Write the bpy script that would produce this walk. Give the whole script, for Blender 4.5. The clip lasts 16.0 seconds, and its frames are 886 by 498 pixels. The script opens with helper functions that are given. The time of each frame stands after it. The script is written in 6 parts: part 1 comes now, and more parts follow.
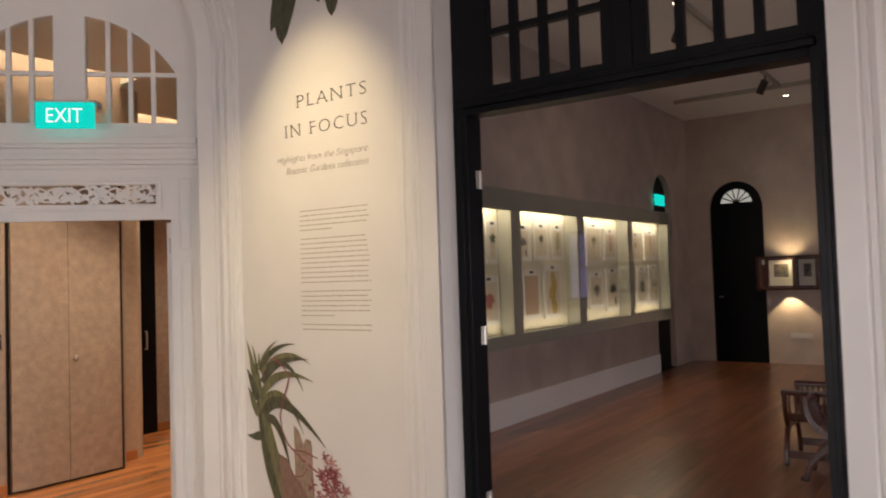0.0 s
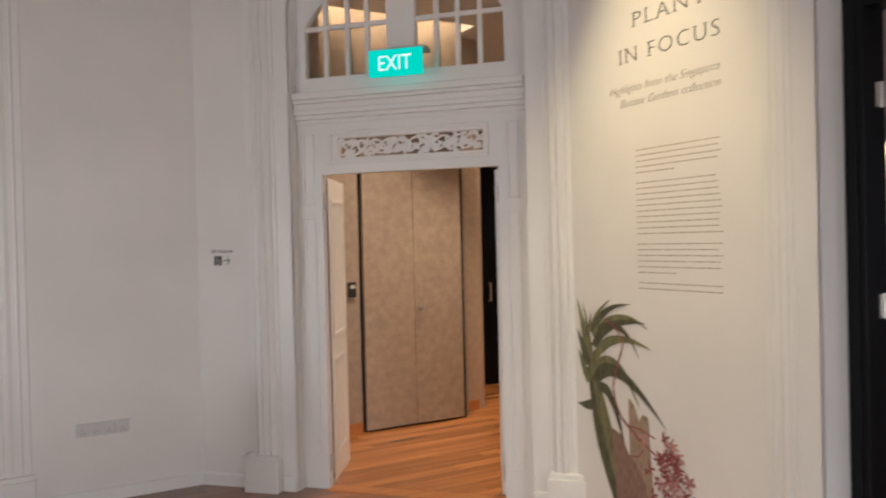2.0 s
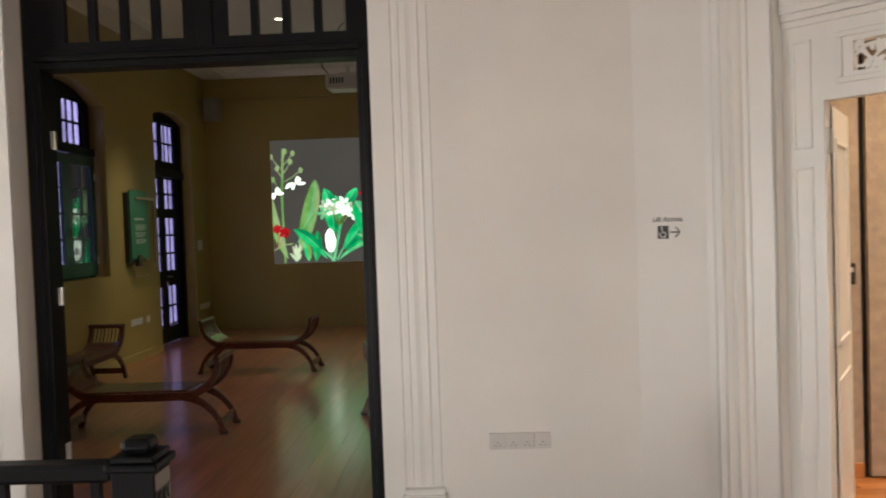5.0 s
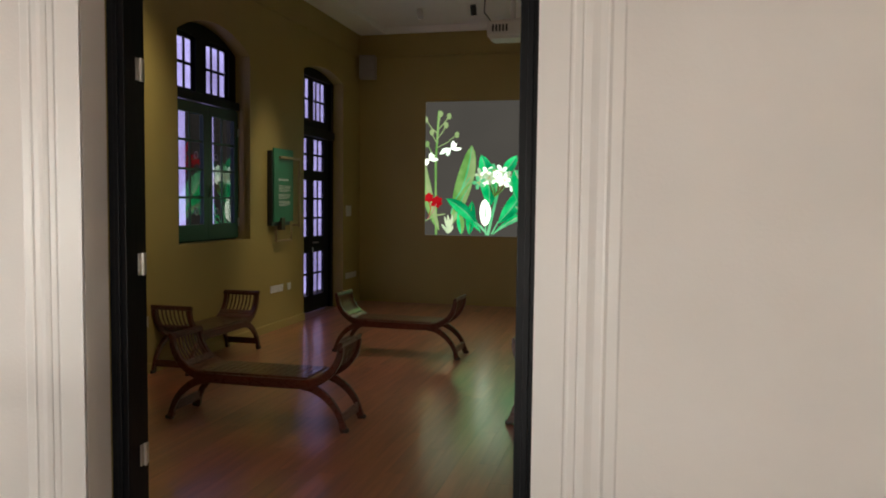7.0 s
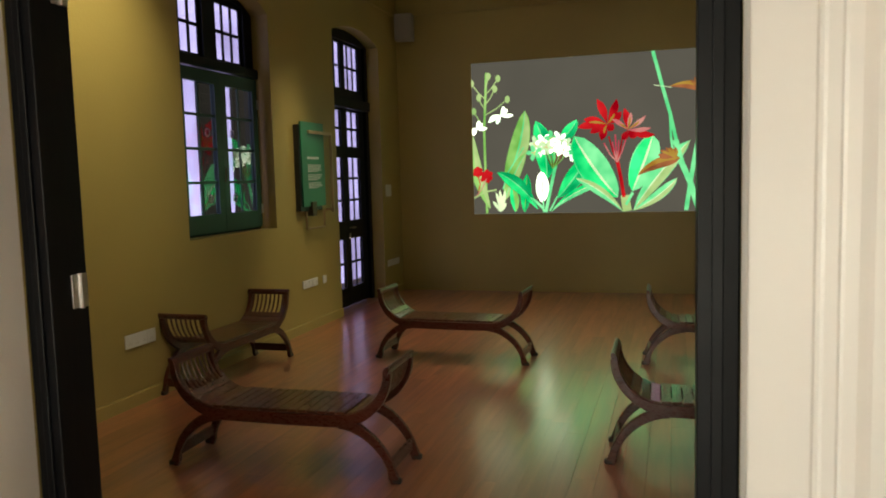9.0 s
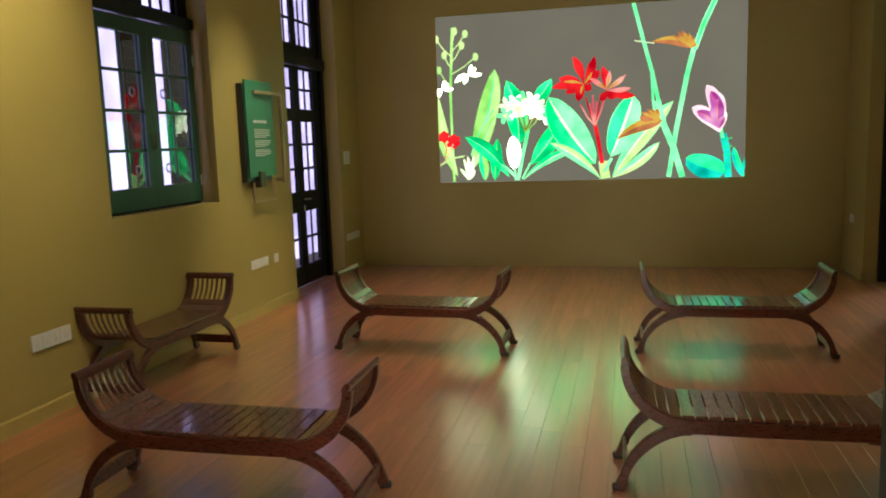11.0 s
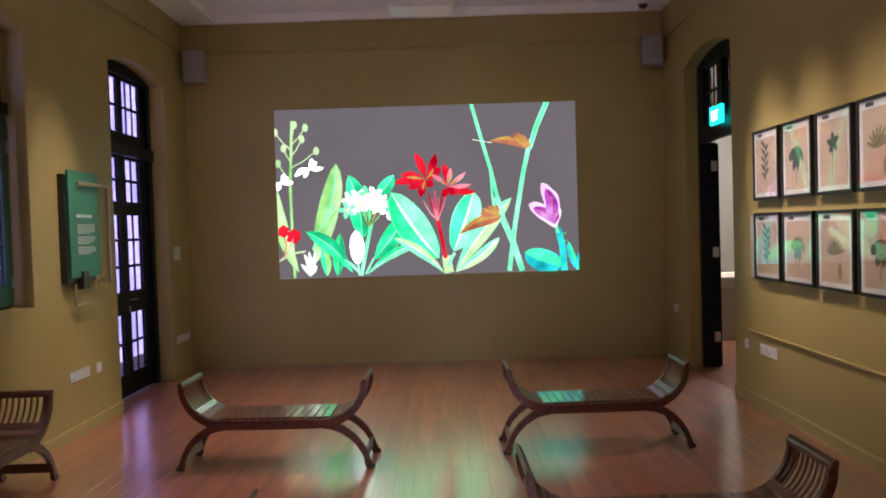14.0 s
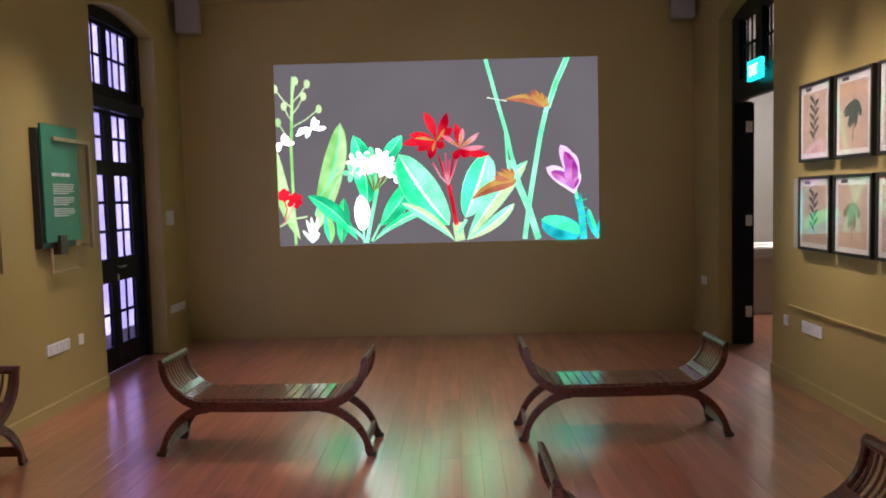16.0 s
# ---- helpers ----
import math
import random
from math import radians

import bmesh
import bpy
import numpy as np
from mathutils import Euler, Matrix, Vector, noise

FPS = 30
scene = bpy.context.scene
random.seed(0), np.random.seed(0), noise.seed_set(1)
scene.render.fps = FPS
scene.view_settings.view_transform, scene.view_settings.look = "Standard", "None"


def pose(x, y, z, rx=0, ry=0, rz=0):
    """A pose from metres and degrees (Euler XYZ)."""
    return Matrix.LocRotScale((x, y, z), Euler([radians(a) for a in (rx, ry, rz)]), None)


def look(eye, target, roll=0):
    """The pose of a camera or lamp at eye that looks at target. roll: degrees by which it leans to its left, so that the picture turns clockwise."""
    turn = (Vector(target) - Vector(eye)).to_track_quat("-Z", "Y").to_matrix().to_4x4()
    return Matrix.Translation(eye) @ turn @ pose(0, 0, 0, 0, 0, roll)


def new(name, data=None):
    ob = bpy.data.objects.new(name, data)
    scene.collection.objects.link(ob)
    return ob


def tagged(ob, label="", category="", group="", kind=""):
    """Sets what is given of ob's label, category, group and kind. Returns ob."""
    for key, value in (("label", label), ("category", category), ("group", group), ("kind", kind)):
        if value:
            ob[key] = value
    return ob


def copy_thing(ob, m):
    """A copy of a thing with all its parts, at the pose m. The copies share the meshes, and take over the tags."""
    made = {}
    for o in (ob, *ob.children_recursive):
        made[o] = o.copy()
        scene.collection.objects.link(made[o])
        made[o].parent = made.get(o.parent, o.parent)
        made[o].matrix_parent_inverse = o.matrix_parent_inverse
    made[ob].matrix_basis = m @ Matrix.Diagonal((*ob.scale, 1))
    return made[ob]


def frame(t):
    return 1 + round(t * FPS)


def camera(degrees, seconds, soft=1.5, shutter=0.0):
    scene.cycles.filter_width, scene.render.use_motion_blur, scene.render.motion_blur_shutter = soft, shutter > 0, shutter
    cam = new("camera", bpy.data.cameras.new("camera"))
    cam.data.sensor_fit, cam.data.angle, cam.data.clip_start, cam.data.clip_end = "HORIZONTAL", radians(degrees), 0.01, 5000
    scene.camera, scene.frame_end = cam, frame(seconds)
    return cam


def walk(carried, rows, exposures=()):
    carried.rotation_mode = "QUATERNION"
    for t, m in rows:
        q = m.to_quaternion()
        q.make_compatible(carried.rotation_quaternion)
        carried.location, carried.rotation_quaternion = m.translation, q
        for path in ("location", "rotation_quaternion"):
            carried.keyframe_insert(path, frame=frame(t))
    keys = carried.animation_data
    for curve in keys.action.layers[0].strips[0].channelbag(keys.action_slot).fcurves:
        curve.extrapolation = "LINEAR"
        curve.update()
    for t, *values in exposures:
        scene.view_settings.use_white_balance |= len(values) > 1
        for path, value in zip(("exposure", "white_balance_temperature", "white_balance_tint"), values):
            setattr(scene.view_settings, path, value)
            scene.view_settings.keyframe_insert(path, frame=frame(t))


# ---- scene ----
cam = camera(60.1, 16.0, soft=1.9, shutter=0.3)
PATH = [
    (0, (0.796, -5.846, 1.662), (2.433, -4.7, 1.735), -1.8),
    (0.5, (0.917, -5.708, 1.654), (2.472, -4.455, 1.773), -3.0),
    (1, (1.128, -5.681, 1.644), (2.533, -4.262, 1.762), -2.4),
    (1.5, (1.286, -5.613, 1.66), (2.464, -3.998, 1.721), -1.4),
    (2, (1.318, -5.454, 1.64), (2.283, -3.702, 1.62), -1.4),
    (2.5, (1.292, -5.181, 1.603), (2.02, -3.32, 1.54), -2.2),
    (3, (1.381, -4.957, 1.58), (1.932, -3.037, 1.482), -1.7),
    (3.5, (1.535, -4.768, 1.598), (1.982, -2.822, 1.486), -0.8),
    (4, (1.563, -4.533, 1.584), (1.897, -2.565, 1.463), -1.0),
    (4.5, (1.527, -4.222, 1.627), (1.678, -2.231, 1.524), -1.6),
    (5, (1.529, -3.998, 1.611), (1.457, -2.001, 1.553), -2.0),
    (7.5, (1.271, -2.489, 1.587), (0.756, -0.562, 1.445), 0.3),
    (8.2, (1.083, -2.065, 1.595), (0.519, -0.153, 1.43), -1.1),
    (10.3, (0.682, -1.0, 1.596), (0.107, 0.901, 1.362), -2.1),
    (10.5, (0.659, -0.945, 1.613), (0.109, 0.961, 1.364), -2.0),
    (11, (0.61, -0.817, 1.601), (0.133, 1.105, 1.325), -1.9),
    (11.5, (0.483, -0.726, 1.607), (0.147, 1.223, 1.31), -2.2),
    (12, (0.3, -0.674, 1.631), (0.132, 1.299, 1.355), -2.6),
    (12.5, (0.234, -0.653, 1.638), (0.158, 1.333, 1.412), -1.7),
    (13, (0.259, -0.631, 1.64), (0.217, 1.361, 1.478), -1.2),
    (13.5, (0.27, -0.613, 1.651), (0.248, 1.384, 1.543), -1.6),
    (14, (0.26, -0.609, 1.66), (0.255, 1.39, 1.603), -1.8),
    (14.5, (0.238, -0.594, 1.658), (0.238, 1.405, 1.62), -2.0),
    (15, (0.25, -0.467, 1.644), (0.232, 1.532, 1.582), -1.4),
    (15.5, (0.295, -0.256, 1.637), (0.25, 1.741, 1.541), -1.1),
    (16, (0.257, -0.017, 1.607), (0.222, 1.978, 1.471), -1.4),
]
# a standing start and an unhurried approach to the open doorway
STOPS = [(0, -0.2, 6550, 12), (2.2, -0.22, 6300, 8), (4.0, 0.02, 6500, 6), (5.0, 0.18, 6800, 4), (7.3, 0.2, 6950, 4), (8.2, 0.24, 7100, 3),
         (10.3, 1.5, 8400, -14), (11.5, 1.42, 6600, 3), (12.5, 1.38, 6150, 21), (14, 1.38, 6000, 26), (16, 1.36, 5950, 28)]
walk(cam, [(t, look(eye, target, roll)) for t, eye, target, roll in PATH], STOPS)

# ---------------------------------------------------------------- light
world = bpy.data.worlds.new("world")
scene.world = world
world.use_nodes = True
sky = world.node_tree.nodes.new("ShaderNodeTexSky")
sky.sky_type = 'NISHITA'
sky.sun_disc = False
sky.sun_elevation, sky.sun_rotation = radians(50), radians(200)
world.node_tree.links.new(sky.outputs[0], world.node_tree.nodes["Background"].inputs[0])
world.node_tree.nodes["Background"].inputs[1].default_value = 0.08

HX, HY, HZ = 4.17, -10.0, 4.7        # hall: east face, south face, ceiling
GX0, GX1, GY0, GY1, GZ = -2.87, 2.99, 0.3, 8.825, 4.22   # projection room
WARM, DAY, LILAC, SOFT = (1.0, 0.77, 0.42), (0.985, 0.96, 0.965), (0.80, 0.78, 1.0), (1.0, 0.885, 0.73)


def area(name, eye, target, sx, sy, watts, colour):
    d = bpy.data.lights.new(name, 'AREA')
    d.shape, d.size, d.size_y, d.energy, d.color = 'RECTANGLE', sx, sy, watts, colour
    ob = new(name, d)
    ob.matrix_world = look(eye, target)
    return ob


def spot(name, eye, target, watts, cone, blend, colour, radius=0.03):
    d = bpy.data.lights.new(name, 'SPOT')
    d.energy, d.spot_size, d.spot_blend, d.color, d.shadow_soft_size = watts, radians(cone), blend, colour, radius
    ob = new(name, d)
    ob.matrix_world = look(eye, target)
    return ob


# daylight through the hall's tall windows behind the walker
for wx, watts in ((-1.5, 76), (1.0, 46), (3.2, 64)):
    area("daylight_south", (wx, HY + 0.06, 1.15), (wx, 0, -9.0), 1.5, 1.7, watts * 1.32, DAY)
# added fill for the title wall; the west wall has no opening
area("daylight_west_fill", (-5.9, -4.2, 1.2), (4.0, -3.0, -6.5), 1.6, 1.8, 330, DAY)
# the lamp on the title wall
spot("title_lamp", (2.95, -2.62, 4.6), (4.17, -2.60, 1.45), 490, 46, 1.0, WARM)
# projection room: wall washers and window daylight
WASH = [(-1.75, 2.5, -2.87, 2.7, 2.5, 122, 66), (-1.75, 5.45, -2.87, 5.6, 1.45, 95, 36),
        (1.75, 5.85, 2.99, 5.75, 1.76, 185, 31), (1.75, 5.1, 2.99, 5.0, 1.76, 165, 31), (1.75, 4.3, 2.99, 4.2, 1.76, 120, 31),
        (1.75, 3.5, 2.99, 3.4, 1.7, 42, 32)]
for lx, ly, tx, ty, tz, w, cone in WASH:
    spot("wall_washer_lamp", (lx, ly, 3.98), (tx, ty, tz), w * 1.1, cone, 1.0, SOFT, 0.2)
DOWN = [(-0.8, 5.7, 125), (1.0, 6.1, 28), (-1.2, 3.2, 24), (0.6, 3.4, 22), (0.1, 1.2, 60)]
for lx, ly, w in DOWN:
    spot("downlight_lamp", (lx, ly, 4.16), (lx, ly, 0), w, 84, 1.0, SOFT)
# lift lobby behind the white door
for lx, ly in ((3.95, -0.2), (4.9, -0.5), (5.7, 0.8)):
    spot("lobby_downlight_lamp", (lx, ly, 3.5), (lx, ly, 0), 180, 88, 0.6, (1.0, 0.76, 0.53))
# gallery
for gx in (7.05, 8.66, 10.28, 11.92):
    area("showcase_lamp", (gx, -1.765, 2.385), (gx, -1.70, 1.0), 1.3, 0.09, 7.0, (1.0, 0.84, 0.62))
    # added fill from below, evens the bays' falloff
    area("showcase_lower_fill", (gx, -1.78, 1.045), (gx, -1.70, 2.0), 1.3, 0.07, 2.0, (1.0, 0.84, 0.62))
spot("gallery_picture_lamp", (14.66, -3.2, 1.87), (14.9, -3.2, 2.2), 6.5, 130, 0.6, WARM)
spot("gallery_inside_lamp", (14.66, -3.2, 1.785), (14.86, -3.2, 1.45), 5, 150, 0.5, WARM)
spot("gallery_case_lamp", (14.76, -3.2, 1.24), (14.87, -3.2, 0.3), 22, 95, 0.3, WARM)
# added fill for floor and lower wall, with no fittings of its own
for gx, gy in ((7.4, -4.3), (11.0, -4.4)):
    spot("gallery_floor_fill", (gx, gy, 4.36), (gx, gy + 0.7, 0), 40, 100, 1.0, (1.0, 0.72, 0.5))
spot("gallery_track_lamp", (9.02, -3.2, 4.08), (10.2, -1.5, 1.2), 14, 120, 1.0, (1.0, 0.80, 0.62))
spot("gallery_track_lamp", (12.24, -3.35, 4.08), (14.9, -2.8, 1.2), 20, 120, 1.0, (1.0, 0.80, 0.62))
area("daylight_gallery", (8.5, -9.94, 1.5), (8.5, 0, -7.0), 1.5, 1.8, 66, (0.92, 0.86, 0.96))
# unseen fill that brightens the wall behind the black doorway's fanlight
spot("next_room_wall_fill", (5.2, 10.6, 3.0), (5.2, 13.0, 3.7), 30, 120, 1.0, (1.0, 0.94, 0.84))
area("next_room_lamp", (5.2, 10.2, 3.6), (5.2, 10.4, 0), 0.8, 0.8, 55, (1.0, 0.9, 0.78))


# ---------------------------------------------------------------- materials
def surface(name, colour, rough=0.5, vary=0.08, scale=1.6, bump=0.08, fine=70.0, metal=0.0, stretch=(1, 1, 1),
            coat=0.0, shade=0.0, source="", spec=0.5, film=(0.24, 1.8), ior=1.5):
    """Paint, plaster, timber or metal: large soft variation, fine grain in the relief and the gloss."""
    m = bpy.data.materials.new(name)
    m.use_nodes = True
    nt = m.node_tree
    n, link = nt.nodes, nt.links.new
    p = n["Principled BSDF"]
    geo = n.new("ShaderNodeNewGeometry")
    place = n.new("ShaderNodeVectorMath")
    place.operation = 'MULTIPLY'
    place.inputs[1].default_value = stretch
    link(geo.outputs["Position"], place.inputs[0])
    vec = place.outputs[0]
    rnd = None
    if source == "object":
        rnd = n.new("ShaderNodeObjectInfo").outputs["Random"]
    elif source == "island":
        rnd = geo.outputs["Random Per Island"]
    if rnd:
        shift = n.new("ShaderNodeVectorMath")
        shift.operation = 'MULTIPLY_ADD'
        link(rnd, shift.inputs[0])
        shift.inputs[1].default_value = (37, 53, 71)
        link(vec, shift.inputs[2])
        vec = shift.outputs[0]
    big, grain = n.new("ShaderNodeTexNoise"), n.new("ShaderNodeTexNoise")
    big.inputs["Scale"].default_value, big.inputs["Detail"].default_value = scale, 5
    grain.inputs["Scale"].default_value, grain.inputs["Detail"].default_value = fine, 3
    link(vec, big.inputs["Vector"]), link(vec, grain.inputs["Vector"])
    spread = n.new("ShaderNodeMapRange")
    spread.inputs[1].default_value, spread.inputs[2].default_value = 0.3, 0.7
    spread.inputs[3].default_value, spread.inputs[4].default_value = 1 - vary, 1 + vary
    link(big.outputs["Fac"], spread.inputs[0])
    value = spread.outputs[0]
    if rnd:
        each = n.new("ShaderNodeMapRange")
        each.inputs[3].default_value, each.inputs[4].default_value = 1 - shade, 1 + shade
        link(rnd, each.inputs[0])
        both = n.new("ShaderNodeMath")
        both.operation = 'MULTIPLY'
        link(value, both.inputs[0]), link(each.outputs[0], both.inputs[1])
        value = both.outputs[0]
    tint = n.new("ShaderNodeVectorMath")
    tint.operation = 'SCALE'
    tint.inputs[0].default_value = colour
    link(value, tint.inputs["Scale"])
    link(tint.outputs[0], p.inputs["Base Color"])
    gloss = n.new("ShaderNodeMapRange")
    gloss.inputs[3].default_value, gloss.inputs[4].default_value = rough * 0.85, min(1, rough * 1.15)
    link(grain.outputs["Fac"], gloss.inputs[0])
    link(gloss.outputs[0], p.inputs["Roughness"])
    relief = n.new("ShaderNodeBump")
    relief.inputs["Strength"].default_value, relief.inputs["Distance"].default_value = bump, 0.01
    link(grain.outputs["Fac"], relief.inputs["Height"])
    link(relief.outputs[0], p.inputs["Normal"])
    p.inputs["Metallic"].default_value = metal
    p.inputs["Coat Weight"].default_value = coat
    p.inputs["Coat Roughness"].default_value, p.inputs["Coat IOR"].default_value = film
    p.inputs["Specular IOR Level"].default_value, p.inputs["IOR"].default_value = spec, ior
    return m


def glow(name, colour, strength):
    m = bpy.data.materials.new(name)
    m.use_nodes = True
    n, link = m.node_tree.nodes, m.node_tree.links.new
    n.remove(n["Principled BSDF"])
    e = n.new("ShaderNodeEmission")
    e.inputs[0].default_value, e.inputs[1].default_value = (*colour, 1), strength
    link(e.outputs[0], n["Material Output"].inputs[0])
    return m


def glow_streaked(name, dark, light, strength, stretch, scale):
    """A lit surface with streaks of two tones, as painted flowers on the projection have."""
    m = glow(name, light, strength)
    n, link = m.node_tree.nodes, m.node_tree.links.new
    geo, mul, tex, mix = (n.new("ShaderNodeNewGeometry"), n.new("ShaderNodeVectorMath"), n.new("ShaderNodeTexNoise"),
                          n.new("ShaderNodeMix"))
    mul.operation = 'MULTIPLY'
    mul.inputs[1].default_value = stretch
    mix.data_type = 'RGBA'
    tex.inputs["Scale"].default_value = scale
    link(geo.outputs["Position"], mul.inputs[0]), link(mul.outputs[0], tex.inputs["Vector"])
    rng = n.new("ShaderNodeMapRange")
    rng.inputs[1].default_value, rng.inputs[2].default_value = 0.35, 0.65
    link(tex.outputs["Fac"], rng.inputs[0]), link(rng.outputs[0], mix.inputs[0])
    mix.inputs[6].default_value, mix.inputs[7].default_value = (*dark, 1), (*light, 1)
    link(mix.outputs[2], n["Emission"].inputs[0])
    return m


def pane_glass(name, gloss=1.0):
    m = bpy.data.materials.new(name)
    m.use_nodes = True
    n, link = m.node_tree.nodes, m.node_tree.links.new
    n.remove(n["Principled BSDF"])
    clear, shine, mix, fres = (n.new("ShaderNodeBsdfTransparent"), n.new("ShaderNodeBsdfGlossy"),
                               n.new("ShaderNodeMixShader"), n.new("ShaderNodeLayerWeight"))
    shine.inputs["Roughness"].default_value = 0.02
    clear.inputs[0].default_value = (0.93, 0.95, 0.94, 1)
    steep, fac = n.new("ShaderNodeMath"), n.new("ShaderNodeMath")
    steep.operation, fac.operation = 'POWER', 'MULTIPLY_ADD'
    steep.inputs[1].default_value, fac.inputs[1].default_value, fac.inputs[2].default_value = 3.6, 0.9 * gloss, 0.065 * gloss
    fres.inputs[0].default_value = 0.5
    link(fres.outputs["Facing"], steep.inputs[0]), link(steep.outputs[0], fac.inputs[0])
    link(fac.outputs[0], mix.inputs[0]), link(clear.outputs[0], mix.inputs[1]), link(shine.outputs[0], mix.inputs[2])
    link(mix.outputs[0], n["Material Output"].inputs[0])
    return m


WHITE = surface("white_wall_paint", (0.80, 0.78, 0.755), 0.6, 0.045, 1.3, 0.10, 60)
TRIM = surface("white_gloss_trim", (0.82, 0.81, 0.79), 0.38, 0.03, 2.0, 0.03, 60)
CEIL = surface("white_ceiling_paint", (0.90, 0.895, 0.875), 0.7, 0.03, 0.8, 0.04, 80)
# grey chosen to cut the bounce onto the hall's upper walls
SHADECEIL = surface("ceiling_greyed_for_shade", (0.30, 0.27, 0.24), 0.7, 0.05, 1.0, 0.04, 80)
OLIVE = surface("olive_wall_paint", (0.352, 0.268, 0.084), 0.48, 0.06, 0.9, 0.10, 55)
DARKWOOD = surface("black_painted_timber", (0.0035, 0.004, 0.0055), 0.42, 0.25, 3.0, 0.08, 40, stretch=(1, 1, 0.2), spec=0.2)
BOTTLE = surface("bottle_green_timber", (0.008, 0.045, 0.03), 0.35, 0.2, 3.0, 0.08, 40, stretch=(1, 1, 0.2))
FLOOR_G = surface("merbau_boards", (0.40, 0.116, 0.052), 0.36, 0.26, 3.0, 0.003, 30, stretch=(7, 0.5, 1), shade=0.19, source="object", spec=1.0, coat=1.0, film=(0.2, 4.2), ior=1.75)
FLOOR_H = surface("merbau_boards_hall", (0.25, 0.10, 0.05), 0.30, 0.22, 3.0, 0.006, 30, stretch=(0.5, 7, 1), shade=0.36, source="island", spec=0.7, coat=0.3)
FLOOR_L = surface("oiled_boards_lobby", (0.42, 0.17, 0.06), 0.30, 0.22, 3.0, 0.006, 30, stretch=(0.5, 7, 1), shade=0.36, source="island")
FLOOR_HO = surface("merbau_boards_hall_loose", (0.25, 0.10, 0.05), 0.30, 0.22, 3.0, 0.006, 30, stretch=(0.5, 7, 1), shade=0.3, source="object", spec=0.7, coat=0.3)
FLOOR_LO = surface("oiled_boards_lobby_loose", (0.42, 0.17, 0.06), 0.24, 0.24, 3.0, 0.006, 30, stretch=(0.5, 7, 1), shade=0.3, source="object", coat=0.3)
HALL_BOARDS, LOBBY_BOARDS = (FLOOR_HO, FLOOR_H), (FLOOR_LO, FLOOR_L)
GAPS = surface("dark_board_gaps", (0.035, 0.015, 0.008), 0.7)
MAHOGANY = surface("mahogany_varnish", (0.074, 0.014, 0.008), 0.28, 0.3, 4.0, 0.05, 45, stretch=(1, 4, 4), coat=0.22)
SLATWOOD = surface("mahogany_slat", (0.092, 0.021, 0.012), 0.28, 0.3, 5.0, 0.05, 45, stretch=(6, 1, 6), coat=0.8, shade=0.25, source="object", spec=0.7, film=(0.10, 1.9))
SHOE = surface("black_worn_foot", (0.02, 0.012, 0.01), 0.4)
BRASS = surface("pale_bronze_metal", (0.42, 0.31, 0.18), 0.4, 0.1, 8, 0.04, 100, metal=0.5)
STEEL = surface("brushed_steel", (0.62, 0.60, 0.57), 0.35, 0.06, 8, 0.04, 160, metal=0.9)
DARKSTEEL = surface("dark_bronze_metal", (0.09, 0.06, 0.04), 0.35, 0.1, 8, 0.04, 100, metal=0.8)
PLASTIC = surface("white_plastic", (0.64, 0.63, 0.62), 0.35, 0.02, 4, 0.02, 90)
GREYPLAST = surface("grey_speaker_grille", (0.30, 0.27, 0.25), 0.6, 0.05, 6, 0.3, 400)
BLACKPLAST = surface("black_plastic", (0.015, 0.015, 0.016), 0.35, 0.1, 6, 0.05, 90)
LININGPANEL = surface("beige_wall_panel", (0.40, 0.32, 0.255), 0.55, 0.13, 16, 0.35, 60)
LININGSIDE = surface("pale_beige_panel", (0.49, 0.39, 0.295), 0.55, 0.10, 15, 0.3, 60)
PLASTER = surface("grey_lime_plaster", (0.54, 0.46, 0.405), 0.75, 0.13, 2.2, 0.22, 24)
SAGE = surface("grey_green_wall_paint", (0.36, 0.37, 0.31), 0.6, 0.05, 1.5, 0.08, 60)
GREIGE = surface("grey_green_lacquer", (0.40, 0.39, 0.33), 0.4, 0.04, 2, 0.04, 60)
CREAM = surface("cream_case_lining", (0.72, 0.66, 0.50), 0.7, 0.03, 3, 0.06, 80)
PAPER = surface("white_mount_board", (0.76, 0.73, 0.68), 0.75, 0.03, 8, 0.05, 90)
TAN = surface("aged_tan_paper", (0.60, 0.42, 0.30), 0.7, 0.08, 10, 0.05, 90)
AGED = surface("cream_herbarium_paper", (0.66, 0.57, 0.44), 0.7, 0.06, 8, 0.05, 90)
SLATE = surface("grey_print", (0.16, 0.15, 0.14), 0.6, 0.6, 14, 0.03, 90)
BROWNPAPER = surface("brown_kraft_sheet", (0.52, 0.36, 0.24), 0.7, 0.06, 10, 0.05, 90)
BLOOM = surface("printed_leaf_green", (0.055, 0.075, 0.045), 0.7, 0.3, 30, 0.03, 90)
BLOOM2 = surface("printed_olive_wash", (0.24, 0.20, 0.09), 0.7, 0.3, 30, 0.03, 90)
BLOOM3 = surface("printed_ochre_wash", (0.50, 0.33, 0.08), 0.7, 0.3, 30, 0.03, 90)
BLOOM4 = surface("printed_pink_wash", (0.42, 0.15, 0.12), 0.7, 0.3, 30, 0.03, 90)
EBONY = surface("ebonised_frame", (0.012, 0.007, 0.006), 0.42, 0.2, 9, 0.05, 60)
INK = surface("black_vinyl_lettering", (0.03, 0.028, 0.026), 0.5, 0.05)
SUBINK = surface("brown_vinyl_lettering", (0.15, 0.115, 0.085), 0.55, 0.05)
GREYINK = surface("grey_brown_vinyl_lettering", (0.40, 0.35, 0.28), 0.55, 0.05)
M_LEAF = surface("mural_leaf_green", (0.17, 0.165, 0.08), 0.6, 0.4, 16, 0.03, 90, stretch=(1, 3, 1))
